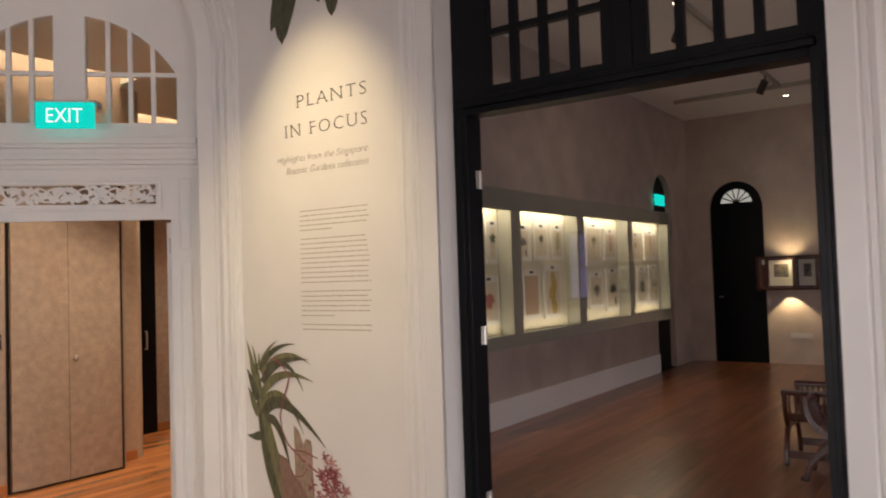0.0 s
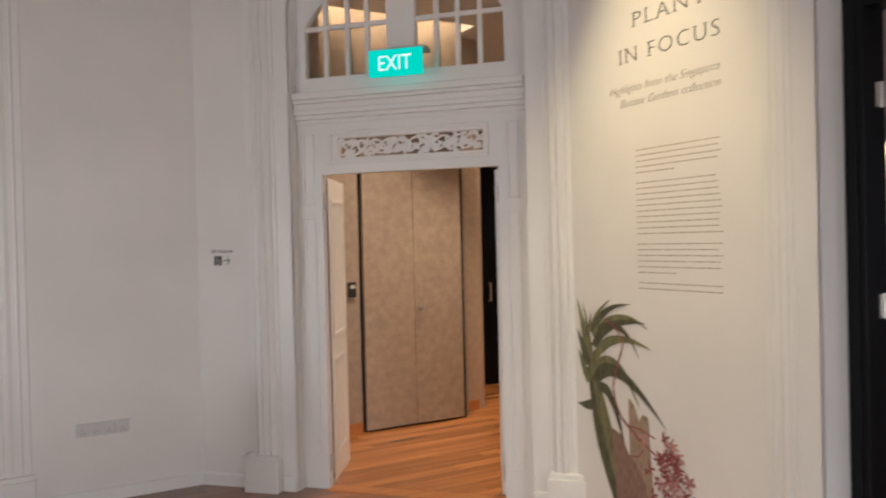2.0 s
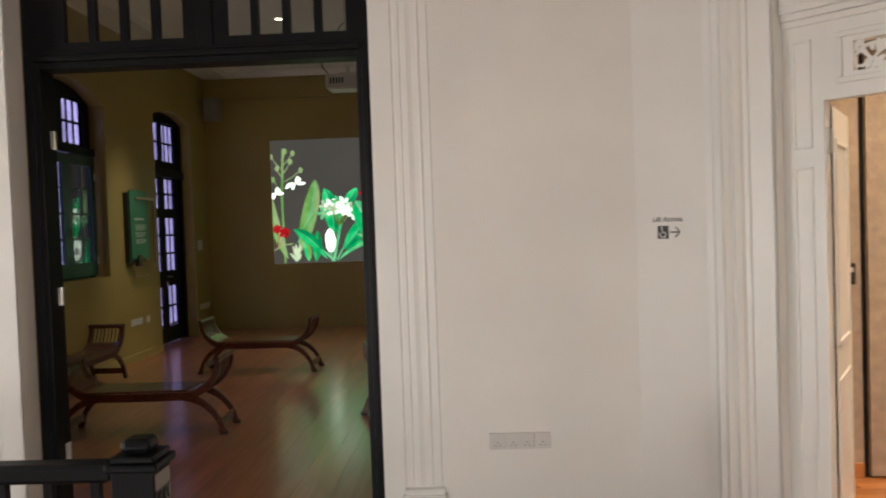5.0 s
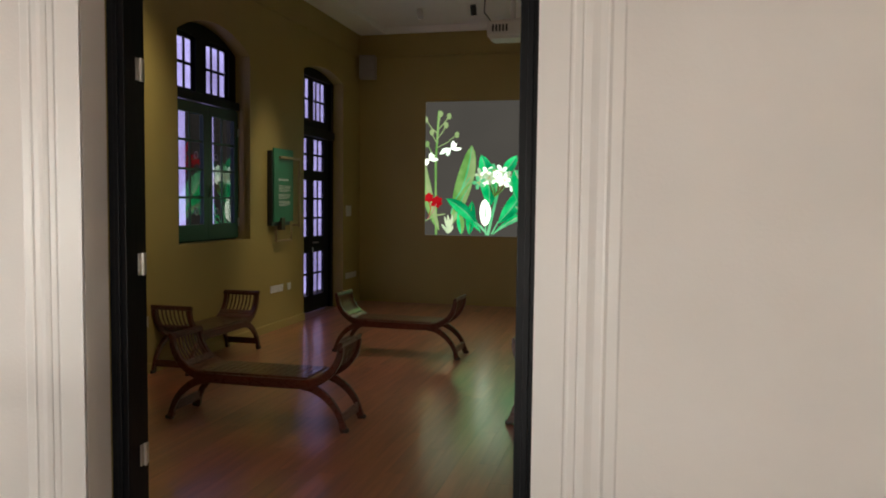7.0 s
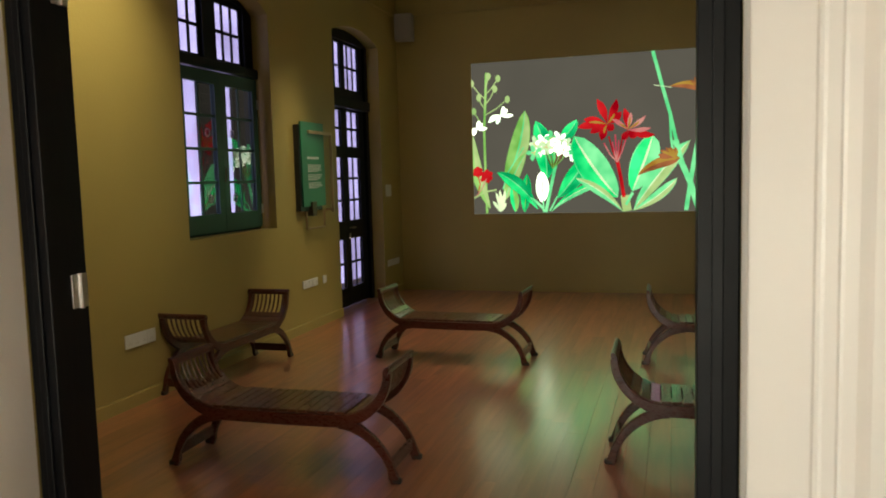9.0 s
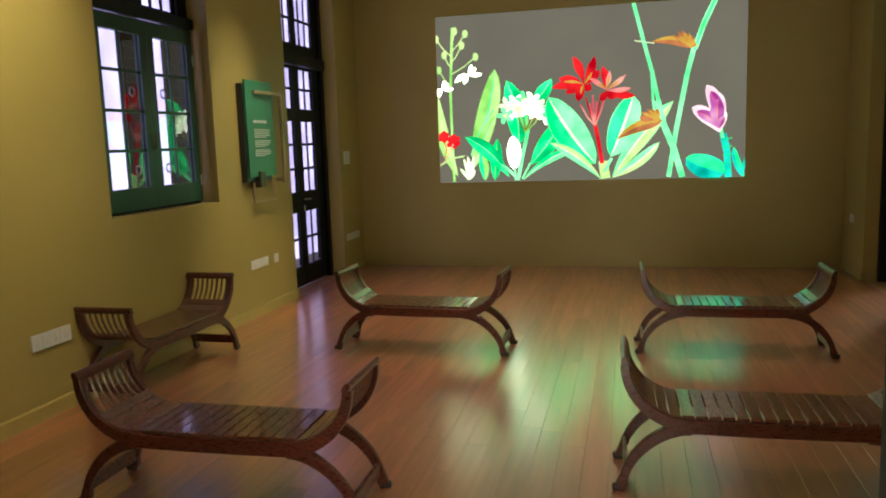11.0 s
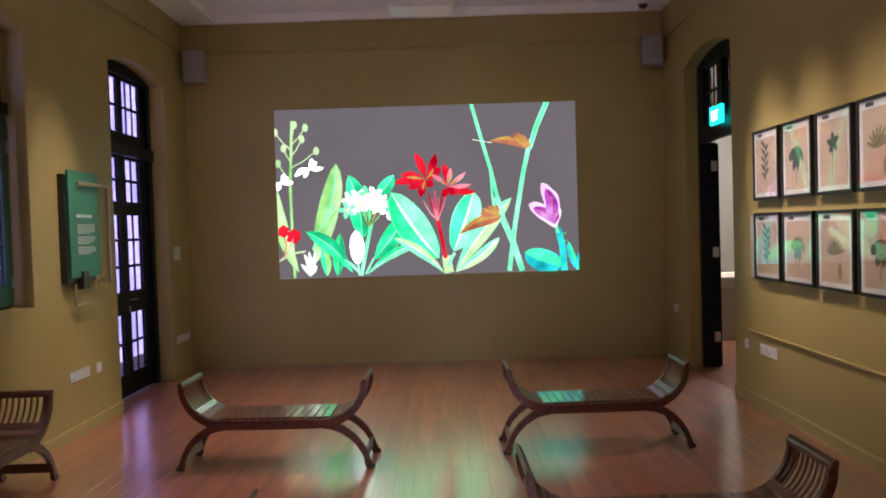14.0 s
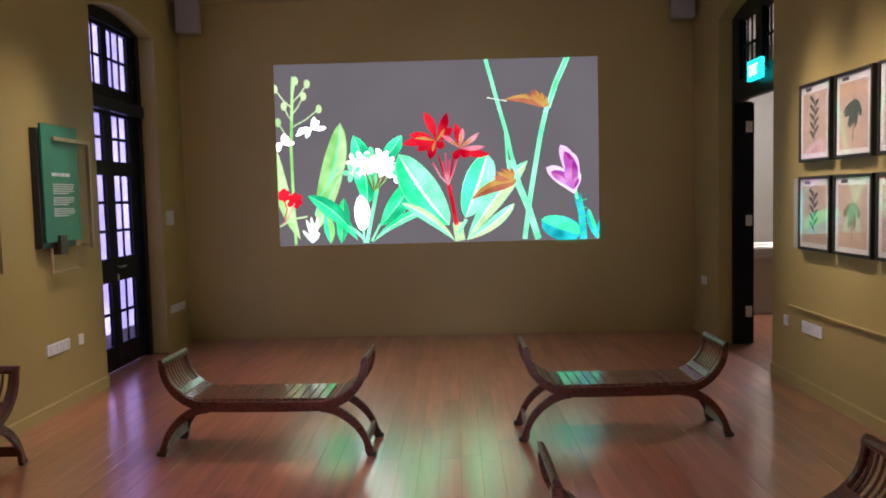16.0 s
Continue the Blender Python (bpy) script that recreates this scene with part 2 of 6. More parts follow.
M_LEAF2 = surface("mural_leaf_dark", (0.085, 0.085, 0.048), 0.6, 0.4, 16, 0.03, 90, stretch=(1, 3, 1))
M_STEM = surface("mural_bark_brown", (0.34, 0.25, 0.18), 0.6, 0.35, 18, 0.03, 90, stretch=(1, 5, 1))
M_BARK = surface("mural_red_bark", (0.25, 0.155, 0.12), 0.6, 0.35, 18, 0.03, 90, stretch=(1, 5, 1))
M_BLUSH = surface("mural_dusty_pink", (0.50, 0.26, 0.24), 0.6, 0.3, 30, 0.03, 90)
M_RED = surface("mural_crimson", (0.27, 0.07, 0.075), 0.6, 0.35, 30, 0.03, 90)
TEAL = surface("teal_printed_panel", (0.024, 0.18, 0.095), 0.4, 0.18, 2.2, 0.02, 90)
GLASS = pane_glass("clear_glass")
CASEGLASS = pane_glass("anti_reflective_glass", 0.5)
EXITGREEN = glow("exit_sign_green", (0.0, 0.75, 0.62), 1.05)
EXITWHITE = glow("exit_sign_white", (0.75, 1.0, 0.95), 1.3)
LAMP = glow("lit_lamp_face", (1.0, 0.85, 0.62), 9.0)
COVE = glow("cove_strip", (1.0, 0.72, 0.46), 22.0)
OUTSIDE = glow_streaked("bright_outdoors", (0.25, 0.21, 0.50), (0.42, 0.365, 0.84), 1.6, (1, 1.2, 0.8), 1.6)
FANSKY = glow("pale_daylight_behind", (0.85, 0.82, 0.72), 0.5)


# ---------------------------------------------------------------- building blocks
def part(name, bm, material, parent=None, label="", category="", group="", kind="", m=None, smooth=False):
    """Links a bmesh as one mesh object, under a thing or on its own."""
    me = bpy.data.meshes.new(name)
    bm.normal_update()
    bm.to_mesh(me)
    bm.free()
    me.materials.append(material)
    if smooth:
        me.shade_smooth()
    ob = new(name, me)
    if parent:
        ob.parent = parent
    if m:
        ob.matrix_basis = m
    return tagged(ob, label, category, group, kind)


def thing(name, m, label="", category="", group="", kind=""):
    ob = new(name)
    ob.empty_display_size = 0.1
    ob.matrix_basis = m
    return tagged(ob, label, category, group, kind)


def box(bm, x0, x1, y0, y1, z0, z1, bevel=0.0):
    x0, x1, y0, y1, z0, z1 = min(x0, x1), max(x0, x1), min(y0, y1), max(y0, y1), min(z0, z1), max(z0, z1)
    vs = [bm.verts.new((x, y, z)) for x in (x0, x1) for y in (y0, y1) for z in (z0, z1)]
    fs = [bm.faces.new([vs[i] for i in q]) for q in ((0, 1, 3, 2), (4, 6, 7, 5), (0, 4, 5, 1), (2, 3, 7, 6), (0, 2, 6, 4), (1, 5, 7, 3))]
    if bevel:
        es = list({e for f in fs for e in f.edges})
        bmesh.ops.bevel(bm, geom=es, offset=bevel, segments=2, affect='EDGES', profile=0.5)
    return bm


def block(*a):
    return box(bmesh.new(), *a)


def prism(bm, poly, a0, a1, put):
    """Extrudes a polygon of 2D points between a0 and a1; put(u, w, a) gives the 3D place."""
    lo, hi = [bm.verts.new(put(u, w, a0)) for u, w in poly], [bm.verts.new(put(u, w, a1)) for u, w in poly]
    k = len(poly)
    bm.faces.new(lo[::-1]), bm.faces.new(hi)
    for i in range(k):
        bm.faces.new((lo[i], lo[(i + 1) % k], hi[(i + 1) % k], hi[i]))
    return bm


def tidy(bm):
    bmesh.ops.recalc_face_normals(bm, faces=bm.faces[:])
    return bm


def tube(bm, pts, radius, sides=10):
    rings = []
    pts = [Vector(p) for p in pts]
    for i, p in enumerate(pts):
        d = (pts[min(i + 1, len(pts) - 1)] - pts[max(i - 1, 0)]).normalized()
        a = d.orthogonal().normalized() if abs(d.z) > 0.9 else d.cross(Vector((0, 0, 1))).normalized()
        b = d.cross(a)
        r = radius[i] if isinstance(radius, (list, tuple)) else radius
        rings.append([bm.verts.new(p + r * (math.cos(k * 2 * math.pi / sides) * a + math.sin(k * 2 * math.pi / sides) * b)) for k in range(sides)])
    for u, v in zip(rings, rings[1:]):
        for k in range(sides):
            bm.faces.new((u[k], u[(k + 1) % sides], v[(k + 1) % sides], v[k]))
    bm.faces.new(rings[0][::-1]), bm.faces.new(rings[-1])
    return tidy(bm)


class Gap:
    """An opening in a wall: from u0 to u1, z0 up to z1, with a crown of the given rise."""

    def __init__(self, u0, u1, z0, z1, rise=0.0):
        self.u0, self.u1, self.z0, self.z1, self.rise = u0, u1, z0, z1, rise

    def top(self, u):
        if not self.rise:
            return self.z1
        half, c = (self.u1 - self.u0) / 2, (self.u0 + self.u1) / 2
        r = (half * half + self.rise * self.rise) / (2 * self.rise)
        return self.z1 + self.rise - r + math.sqrt(max(0.0, r * r - (u - c) ** 2))


def pierced(u0, u1, z0, z1, v0, v1, gaps=(), crown=None):
    """A slab in (u, v, z) with openings that go through it. crown: a Gap whose arch bounds the slab above."""
    bm = bmesh.new()
    cuts = {u0, u1}
    for g in list(gaps) + ([crown] if crown else []):
        k = 18 if g.rise else 1
        cuts.update(min(u1, max(u0, g.u0 + (g.u1 - g.u0) * i / k)) for i in range(k + 1))
    cuts = sorted(cuts)
    for a, b in zip(cuts, cuts[1:]):
        if b - a < 1e-5:
            continue
        mid = (a + b) / 2
        levels = [(z0, z0)]
        for g in sorted((g for g in gaps if g.u0 < mid < g.u1), key=lambda g: g.z0):
            levels += [(g.z0, g.z0), (g.top(a), g.top(b))]
        levels.append((crown.top(a), crown.top(b)) if crown else (z1, z1))
        for (la, lb), (ha, hb) in zip(levels[::2], levels[1::2]):
            if max(ha - la, hb - lb) < 1e-4:
                continue
            ha, hb = max(ha, la + 1e-4), max(hb, lb + 1e-4)
            prism(bm, [(a, la), (b, lb), (b, hb), (a, ha)], v0, v1, lambda u, w, v: (u, v, w))
    bmesh.ops.remove_doubles(bm, verts=bm.verts[:], dist=1e-5)
    return tidy(bm)


def lettering(body, size, width=0.0, shear=0.0, align='LEFT', depth=0.0006, thin=0.0, spread=1.0):
    """Words in the built-in font as a bmesh in the xy plane, squeezed to a width where one is given."""
    cu = bpy.data.curves.new("words", 'FONT')
    cu.body, cu.size, cu.shear, cu.extrude, cu.align_x, cu.resolution_u = body, size, shear, depth, 'LEFT', 3
    cu.offset, cu.space_character = -thin * size, spread
    ob = bpy.data.objects.new("words", cu)
    scene.collection.objects.link(ob)
    me = bpy.data.meshes.new_from_object(ob.evaluated_get(bpy.context.evaluated_depsgraph_get()))
    bm = bmesh.new()
    bm.from_mesh(me)
    bpy.data.objects.remove(ob)
    bpy.data.curves.remove(cu)
    bpy.data.meshes.remove(me)
    xs = [v.co.x for v in bm.verts]
    lo, hi = min(xs), max(xs)
    f = width / (hi - lo) if width else 1.0
    for v in bm.verts:
        v.co.x = (v.co.x - lo) * f - (width or hi - lo) * {'LEFT': 0, 'CENTER': 0.5, 'RIGHT': 1}[align]
    return bm


def blade(bm, base, tip, width, bend=0.0, put=None, lift=0.0, full=0.7, rib=False, skew=0.5, steps=12):
    """A leaf or petal in a plane: base to tip, bowed sideways by bend, widest at skew."""
    b, t = Vector(base), Vector(tip)
    d = t - b
    side = Vector((-d.y, d.x)) * bend
    rows = []
    for i in range(steps + 1):
        k = i / steps
        c = b + d * k + side * 4 * k * (1 - k)
        tang = d + side * 4 * (1 - 2 * k)
        nrm = Vector((-tang.y, tang.x)).normalized()
        e = k ** (math.log(0.5) / math.log(skew))
        w = width * 0.5 * max(0.0, math.sin(math.pi * min(1, max(0, e)))) ** full * (0.12 if rib else 1) + 0.0006
        rows.append((bm.verts.new(put(*(c + nrm * w), lift)), bm.verts.new(put(*(c - nrm * w), lift))))
    for (a, c), (e, f) in zip(rows, rows[1:]):
        bm.faces.new((a, c, f, e))
    return bm


def stalk(bm, pts, w, put, lift=0.0):
    rows = []
    pts = [Vector(p) for p in pts]
    for i, p in enumerate(pts):
        d = (pts[min(i + 1, len(pts) - 1)] - pts[max(0, i - 1)]).normalized()
        nrm = Vector((-d.y, d.x)) * w / 2
        rows.append((bm.verts.new(put(*(p + nrm), lift)), bm.verts.new(put(*(p - nrm), lift))))
    for (a, c), (e, f) in zip(rows, rows[1:]):
        bm.faces.new((a, c, f, e))
    return bm


def disc(bm, centre, rx, ry, put, lift=0.0, sides=14, wobble=0.0):
    vs = [bm.verts.new(put(centre[0] + rx * (1 + wobble * math.sin(k * 5.1)) * math.cos(k * 2 * math.pi / sides),
                           centre[1] + ry * (1 + wobble * math.sin(k * 3.7)) * math.sin(k * 2 * math.pi / sides), lift)) for k in range(sides)]
    bm.faces.new(vs)
    return bm


def onwall(origin, along):
    """A wall's own axes: u along it, v into it, z up."""
    u = Vector((*along, 0)).normalized()
    v = Vector((0, 0, 1)).cross(u)
    return Matrix(((u.x, v.x, 0, origin[0]), (u.y, v.y, 0, origin[1]), (0, 0, 1, origin[2]), (0, 0, 0, 1)))


UPRIGHT = pose(0, 0, 0, 90)          # lays words or a flat sheet against a wall
F_C = onwall((0, 0, 0), (1, 0))
F_B = onwall((2.39, 0, 0), (1, -1))
F_A = onwall((HX, 0, 0), (0, -1))
F_L = onwall((GX0, 0, 0), (0, 1))
F_R = onwall((GX1, 0, 0), (0, -1))
F_F = onwall((0, GY1, 0), (1, 0))


def flat(u, w, lift):
    return (u, -0.003 - lift, w)


# ---------------------------------------------------------------- large structure
GAP_C = Gap(-0.895, 1.033, 0, 3.35, 0.35)
GAP_A = Gap(3.47, 5.385, 0, 3.35, 0.35)
GAP_B = Gap(0.73, 2.30, 0, 3.2, 0.78)
GAP_WIN = Gap(3.755, 5.19, 1.145, 3.22, 0.20)
GAP_FD = Gap(6.66, 8.09, 0, 3.34, 0.12)
GAP_RD = Gap(-8.0, -6.63, 0, 3.34, 0.12)
HALLWIN = [Gap(wx - 0.75, wx + 0.75, 0.5, 2.75, 0.15) for wx in (-1.5, 1.0, 3.2)]


def wall(name, bm, material, frame_m, label):
    return part(name, bm, material, None, label, "wall", kind="structure", m=frame_m)


wall("wall_hall_north", pierced(-6.2, 2.45, 0, HZ, 0, 0.15, [GAP_C]), WHITE, F_C, "smooth white painted hall wall with a tall doorway")
wall("wall_hall_diagonal", pierced(0, 2.75, 0, HZ, 0, 0.16, [GAP_B]), WHITE, F_B, "white diagonal corner wall holding an arched doorway")
wall("wall_hall_east", pierced(1.2, 10.2, 0, HZ, 0, 0.2, [GAP_A]), WHITE, F_A, "white hall wall carrying the exhibition title")
wall("wall_gallery_west", pierced(1.5, 10.2, 0, 4.6, 0.2, 0.3, [GAP_A]), PLASTER, F_A, "grey plaster back of the hall wall")
wall("wall_hall_south", pierced(-6.2, 4.4, 0, HZ, 0, 0.2, HALLWIN), WHITE, onwall((0, HY - 0.2, 0), (1, 0)), "white hall wall with tall windows")
wall("wall_hall_west", pierced(-10.2, 0.2, 0, HZ, 0, 0.2), WHITE, onwall((-6.0, 0, 0), (0, 1)), "plain white hall wall")
# out of view; its grey keeps the upper walls in shade
part("ceiling_hall", block(-6.2, 4.4, HY - 0.2, 0.15, HZ, HZ + 0.15), SHADECEIL, None, "unseen flat hall ceiling, greyed to dim the upper walls", "ceiling", kind="structure")

wall("wall_projection_south", pierced(-3.1, 3.2, 0, 4.6, 0.15, 0.3, [GAP_C]), OLIVE, F_C, "olive painted wall around the open doorway")
wall("wall_projection_west", pierced(0.15, 9.0, 0, 4.6, 0, 0.30, [GAP_WIN, GAP_FD]), OLIVE, F_L, "olive painted wall with an arched window and glazed door")
wall("wall_projection_east", pierced(-9.0, -0.15, 0, 4.6, 0, 0.28, [GAP_RD]), OLIVE, F_R, "olive painted wall hung with framed prints")
wall("wall_projection_north", pierced(-3.2, 3.3, 0, 4.6, 0, 0.2), OLIVE, F_F, "dark olive painted wall behind the projection")
part("ceiling_projection", block(-3.2, 3.3, 0.15, 9.0, GZ + 0.10, GZ + 0.22), CEIL, None, "white ceiling above the projection room", "ceiling", kind="structure")
bm = bmesh.new()
box(bm, GX0 - 0.05, GX0 + 0.42, 0.3, GY1, GZ, GZ + 0.098)
box(bm, GX1 - 0.30, GX1 + 0.05, 0.3, GY1, GZ, GZ + 0.098)
box(bm, GX0 + 0.42, GX1 - 0.30, GY1 - 0.06, GY1 + 0.02, GZ, GZ + 0.098)
part("ceiling_border", bm, CEIL, None, "white dropped border round the ceiling", "trim", kind="structure")
# a narrow moulding under the ceiling
bm = bmesh.new()
for k, (out, za, zb) in enumerate(((0.012, 3.86, 3.90), (0.022, 3.872, 3.888))):
    box(bm, GX0, GX1, GY1 - out, GY1 + 0.01, za, zb)
    box(bm, GX0 - 0.01, GX0 + out, 0.3, GY1 - out - 0.001, za, zb)
    box(bm, GX1 - out, GX1 + 0.01, 0.3, GY1 - out - 0.001, za, zb)
part("picture_rail", bm, OLIVE, None, "thin olive painted wall moulding", "trim", kind="structure")


def skirting(name, frame_m, runs, height, material, label, out=0.014):
    bm = bmesh.new()
    for a, b in runs:
        prism(bm, [(-out, 0), (0.01, 0), (0.01, height), (-out * 0.5, height), (-out, height - 0.012)], a, b, lambda v, w, u: (u, v, w))
    return part(name, tidy(bm), material, None, label, "skirting", kind="structure", m=frame_m)


skirting("baseboard_hall_north", F_C, [(-6, -1.28), (1.39, 2.385)], 0.085, TRIM, "low white painted skirting board")
skirting("baseboard_hall_diagonal", F_B, [(0.012, 0.385)], 0.085, TRIM, "low white painted skirting board")
skirting("baseboard_hall_east", F_A, [(2.02, 3.15), (5.72, 10)], 0.085, TRIM, "low white painted skirting board")
skirting("baseboard_projection_west", F_L, [(0.31, 6.66), (8.09, 8.81)], 0.10, OLIVE, "low olive painted skirting board")
skirting("baseboard_projection_east", F_R, [(-6.63, -0.31), (-8.81, -8.0)], 0.10, OLIVE, "low olive painted skirting board")

# ---------------------------------------------------------------- moulded white surrounds
SECTION = ((0.0, 0.02), (0.10, 0.02), (0.106, 0.032), (0.125, 0.032), (0.135, 0.05), (0.155, 0.066), (0.175, 0.05), (0.183, 0.062),
           (0.20, 0.078), (0.22, 0.062), (0.228, 0.05), (0.25, 0.064), (0.27, 0.05), (0.28, 0.035), (0.315, 0.035), (0.33, 0.0))
BEADED = ((0.0, 0.034), (0.108, 0.034), (0.114, 0.022), (0.122, 0.022), (0.128, 0.032), (0.15, 0.032), (0.156, 0.022), (0.162, 0.032),
          (0.185, 0.036), (0.202, 0.024), (0.212, 0.018), (0.236, 0.018), (0.244, 0.028), (0.256, 0.012), (0.292, 0.012), (0.30, 0.0))


def surround(name, frame_m, inner0, inner1, spring, rise_r, scale, label, depth=1.0, top=None, SECTION=SECTION):
    """A moulded casing up one side, round the arch (or up to a height) and down the other, on two plinths."""
    root = thing(name, frame_m, label, "door surround", kind="structure")
    c = (inner0 + inner1) / 2
    rows = []
    zs = [(spring) * k / 4 for k in range(5)]
    for z in zs:
        rows.append([(inner0 - a * scale, -p * depth, z) for a, p in SECTION])
    if top is None:
        half = (inner1 - inner0) / 2
        for k in range(1, 28):
            t = math.pi * k / 28
            rows.append([(c - (half + a * scale) * math.cos(t), -p * depth, spring + (rise_r + a * scale) * math.sin(t)) for a, p in SECTION])
        for z in reversed(zs):
            rows.append([(inner1 + a * scale, -p * depth, z) for a, p in SECTION])
        runs = [("casing", rows)]
    else:
        right = [[(inner1 + a * scale, -p * depth, z) for a, p in SECTION] for z in reversed(zs)]
        runs = [("casing", rows), ("casing", right)]
    for nm, rr in runs:
        bm = bmesh.new()
        vv = [[bm.verts.new(q) for q in r] for r in rr]
        for r0, r1 in zip(vv, vv[1:]):
            for k in range(len(SECTION) - 1):
                bm.faces.new((r0[k], r0[k + 1], r1[k + 1], r1[k]))
        part(nm, tidy(bm), TRIM, root)
    band = 0.10
    for a, b in ((inner0 - SECTION[-1][0] * scale - 0.02, inner0 - band), (inner1 + band, inner1 + SECTION[-1][0] * scale + 0.02)):
        bm = bmesh.new()
        box(bm, a, b, -max(0.06, 0.095 * depth), 0.0, 0, 0.215, 0.008)
        box(bm, a + 0.01, b - 0.01, -max(0.05, 0.082 * depth), 0.0, 0.214, 0.245, 0.006)
        part("plinth", bm, TRIM, root)
    if top is None:
        for a, b in ((inner0 - band + 0.001, inner0 - 0.001), (inner1 + 0.001, inner1 + band - 0.001)):
            part("inner_plinth", block(a, b, -0.045, 0.0, 0, 0.11, 0.01), TRIM, root)
    return root


surround("trim_north_doorway", F_C, -0.897, 1.035, 4.4, 0, 1.03, "white moulded casing of the projection room doorway", 0.42, 4.4, BEADED)
surround("trim_east_doorway", F_A, 3.467, 5.388, 4.4, 0, 0.92, "white moulded casing of the gallery doorway", 0.6, 4.4, BEADED)
surround("trim_diagonal_doorway", F_B, 0.725, 2.305, 3.2, 0.785, 1.0, "white moulded arched casing round the white door", 1.15)


# ---------------------------------------------------------------- black portals
def hinge(parent, m, material=STEEL):
    h = part("hinge", block(-0.003, 0.003, -0.03, 0.03, -0.05, 0.05, 0.001), material, parent, "steel butt hinge", m=m)
    part("knuckle", tube(bmesh.new(), [(0.006, 0, -0.052), (0.006, 0, 0.052)], 0.008), material, h)
    return h


def portal(name, frame_m, g, groups, label, hinge_z, both=True):
    root = thing(name, frame_m, label, "doorway", kind="structure")
    w = 0.09
    for a, b in ((g.u0 + 0.002, g.u0 + w), (g.u1 - w, g.u1 - 0.002)):
        bm = bmesh.new()
        s = 1 if a < (g.u0 + g.u1) / 2 else -1
        inner = b if s > 0 else a
        box(bm, a, b, 0.155, 0.30, 0, 2.64, 0.004)
        box(bm, inner - s * 0.055, inner - s * 0.03, 0.146, 0.156, 0, 2.52, 0.003)
        part("jamb", bm, DARKWOOD, root)
    bm = bmesh.new()
    box(bm, g.u0 + w, g.u1 - w, 0.16, 0.29, 2.55, 2.60, 0.004)
    box(bm, g.u0 + w - 0.03, g.u1 - w + 0.03, 0.125, 0.20, 2.585, 2.625, 0.01)
    box(bm, g.u0 + w, g.u1 - w, 0.148, 0.28, 2.624, 2.645, 0.004)
    part("lintel", bm, DARKWOOD, root)
    panes, gl = [], bmesh.new()
    for a, b in groups:
        step = (b - a + 0.042) / 4
        for k in range(4):
            for za, zb in ((2.69, 2.965), (3.0, 3.275)):
                panes.append(Gap(a + k * step, a + k * step + step - 0.042, za, zb))
    crown = Gap(g.u0 + 0.002, g.u1 - 0.002, 2.64, 3.348, 0.348)
    part("transom", pierced(g.u0 + 0.002, g.u1 - 0.002, 2.64, 0, 0.158, 0.20, panes, crown), DARKWOOD, root)
    mid = (groups[0][1] + groups[1][0]) / 2
    part("mullion", box(bmesh.new(), mid - 0.045, mid + 0.045, 0.146, 0.165, 2.64, 3.6, 0.006), DARKWOOD, root)
    for p in panes:
        q = part("pane", block(p.u0 - 0.003, p.u1 + 0.003, 0.178, 0.182, p.z0 - 0.003, p.z1 + 0.003), GLASS, root)
        q.visible_shadow = False
    for z in hinge_z:
        hinge(root, pose(g.u0 + w + 0.004, 0.262, z))
        if both:
            hinge(root, pose(g.u1 - w - 0.004, 0.262, z, 0, 0, 180))
    return root


portal("door_1", F_C, GAP_C, ((-0.656, 0.004), (0.244, 0.897)), "black timber portal with a glazed fanlight, doors removed", (2.173, 1.292, 0.404), False)
portal("door_2", F_A, GAP_A, ((3.714, 4.364), (4.598, 5.254)), "black timber gallery portal with a glazed fanlight", (2.2, 1.33, 0.42))

# ---------------------------------------------------------------- white arched door on the diagonal wall
door3 = thing("door_3", F_B, "white panelled door with fretwork and arched fanlight, standing open", "door", kind="structure")
FAN = Gap(0.73, 2.30, 0, 3.2, 0.78)
c0 = 1.4875


def fan_top(u):
    return 2.69 + math.sqrt(max(0.0, 0.78 ** 2 - (u - c0) ** 2))


class Half(Gap):
    def top(self, u):
        return fan_top(u)


lights = [Half(0.81, 1.39, 2.75, 3.4, 0.01), Half(1.585, 2.165, 2.75, 3.4, 0.01)]
part("frame", pierced(0.732, 2.298, 0, 0, 0.078, 0.14, [Gap(0.91, 2.11, 0, 2.105), Gap(1.03, 2.015, 2.21, 2.34)] + lights, FAN), TRIM, door3)
bm = bmesh.new()
for za, zb, out in ((2.44, 2.47, 0.018), (2.47, 2.50, 0.034), (2.50, 2.535, 0.048), (2.535, 2.575, 0.04), (2.575, 2.60, 0.062), (2.60, 2.645, 0.075)):
    box(bm, 0.735, 2.295, 0.078 - out, 0.079, za, zb, 0.006)
part("cornice", bm, TRIM, door3)
bm = bmesh.new()
for a, b, za, zb in ((0.965, 2.055, 2.36, 2.385), (0.965, 2.055, 2.165, 2.19), (0.965, 0.99, 2.19, 2.36), (2.03, 2.055, 2.19, 2.36)):
    box(bm, a, b, 0.062, 0.079, za, zb, 0.005)
for a, b in ((0.775, 0.86), (2.165, 2.245)):
    for za, zb in ((0.2, 1.82), (1.90, 2.38)):
        for q in ((a, a + 0.014, za, zb), (b - 0.014, b, za, zb), (a, b, za, za + 0.014), (a, b, zb - 0.014, zb)):
            box(bm, q[0], q[1], 0.068, 0.079, q[2], q[3], 0.004)
part("panel_moulding", bm, TRIM, door3)
bm = bmesh.new()
for u in (0.955, 1.11, 1.25, 1.725, 1.865, 2.01):
    box(bm, u - 0.015, u + 0.015, 0.09, 0.125, 2.75, fan_top(u) + 0.01, 0.004)
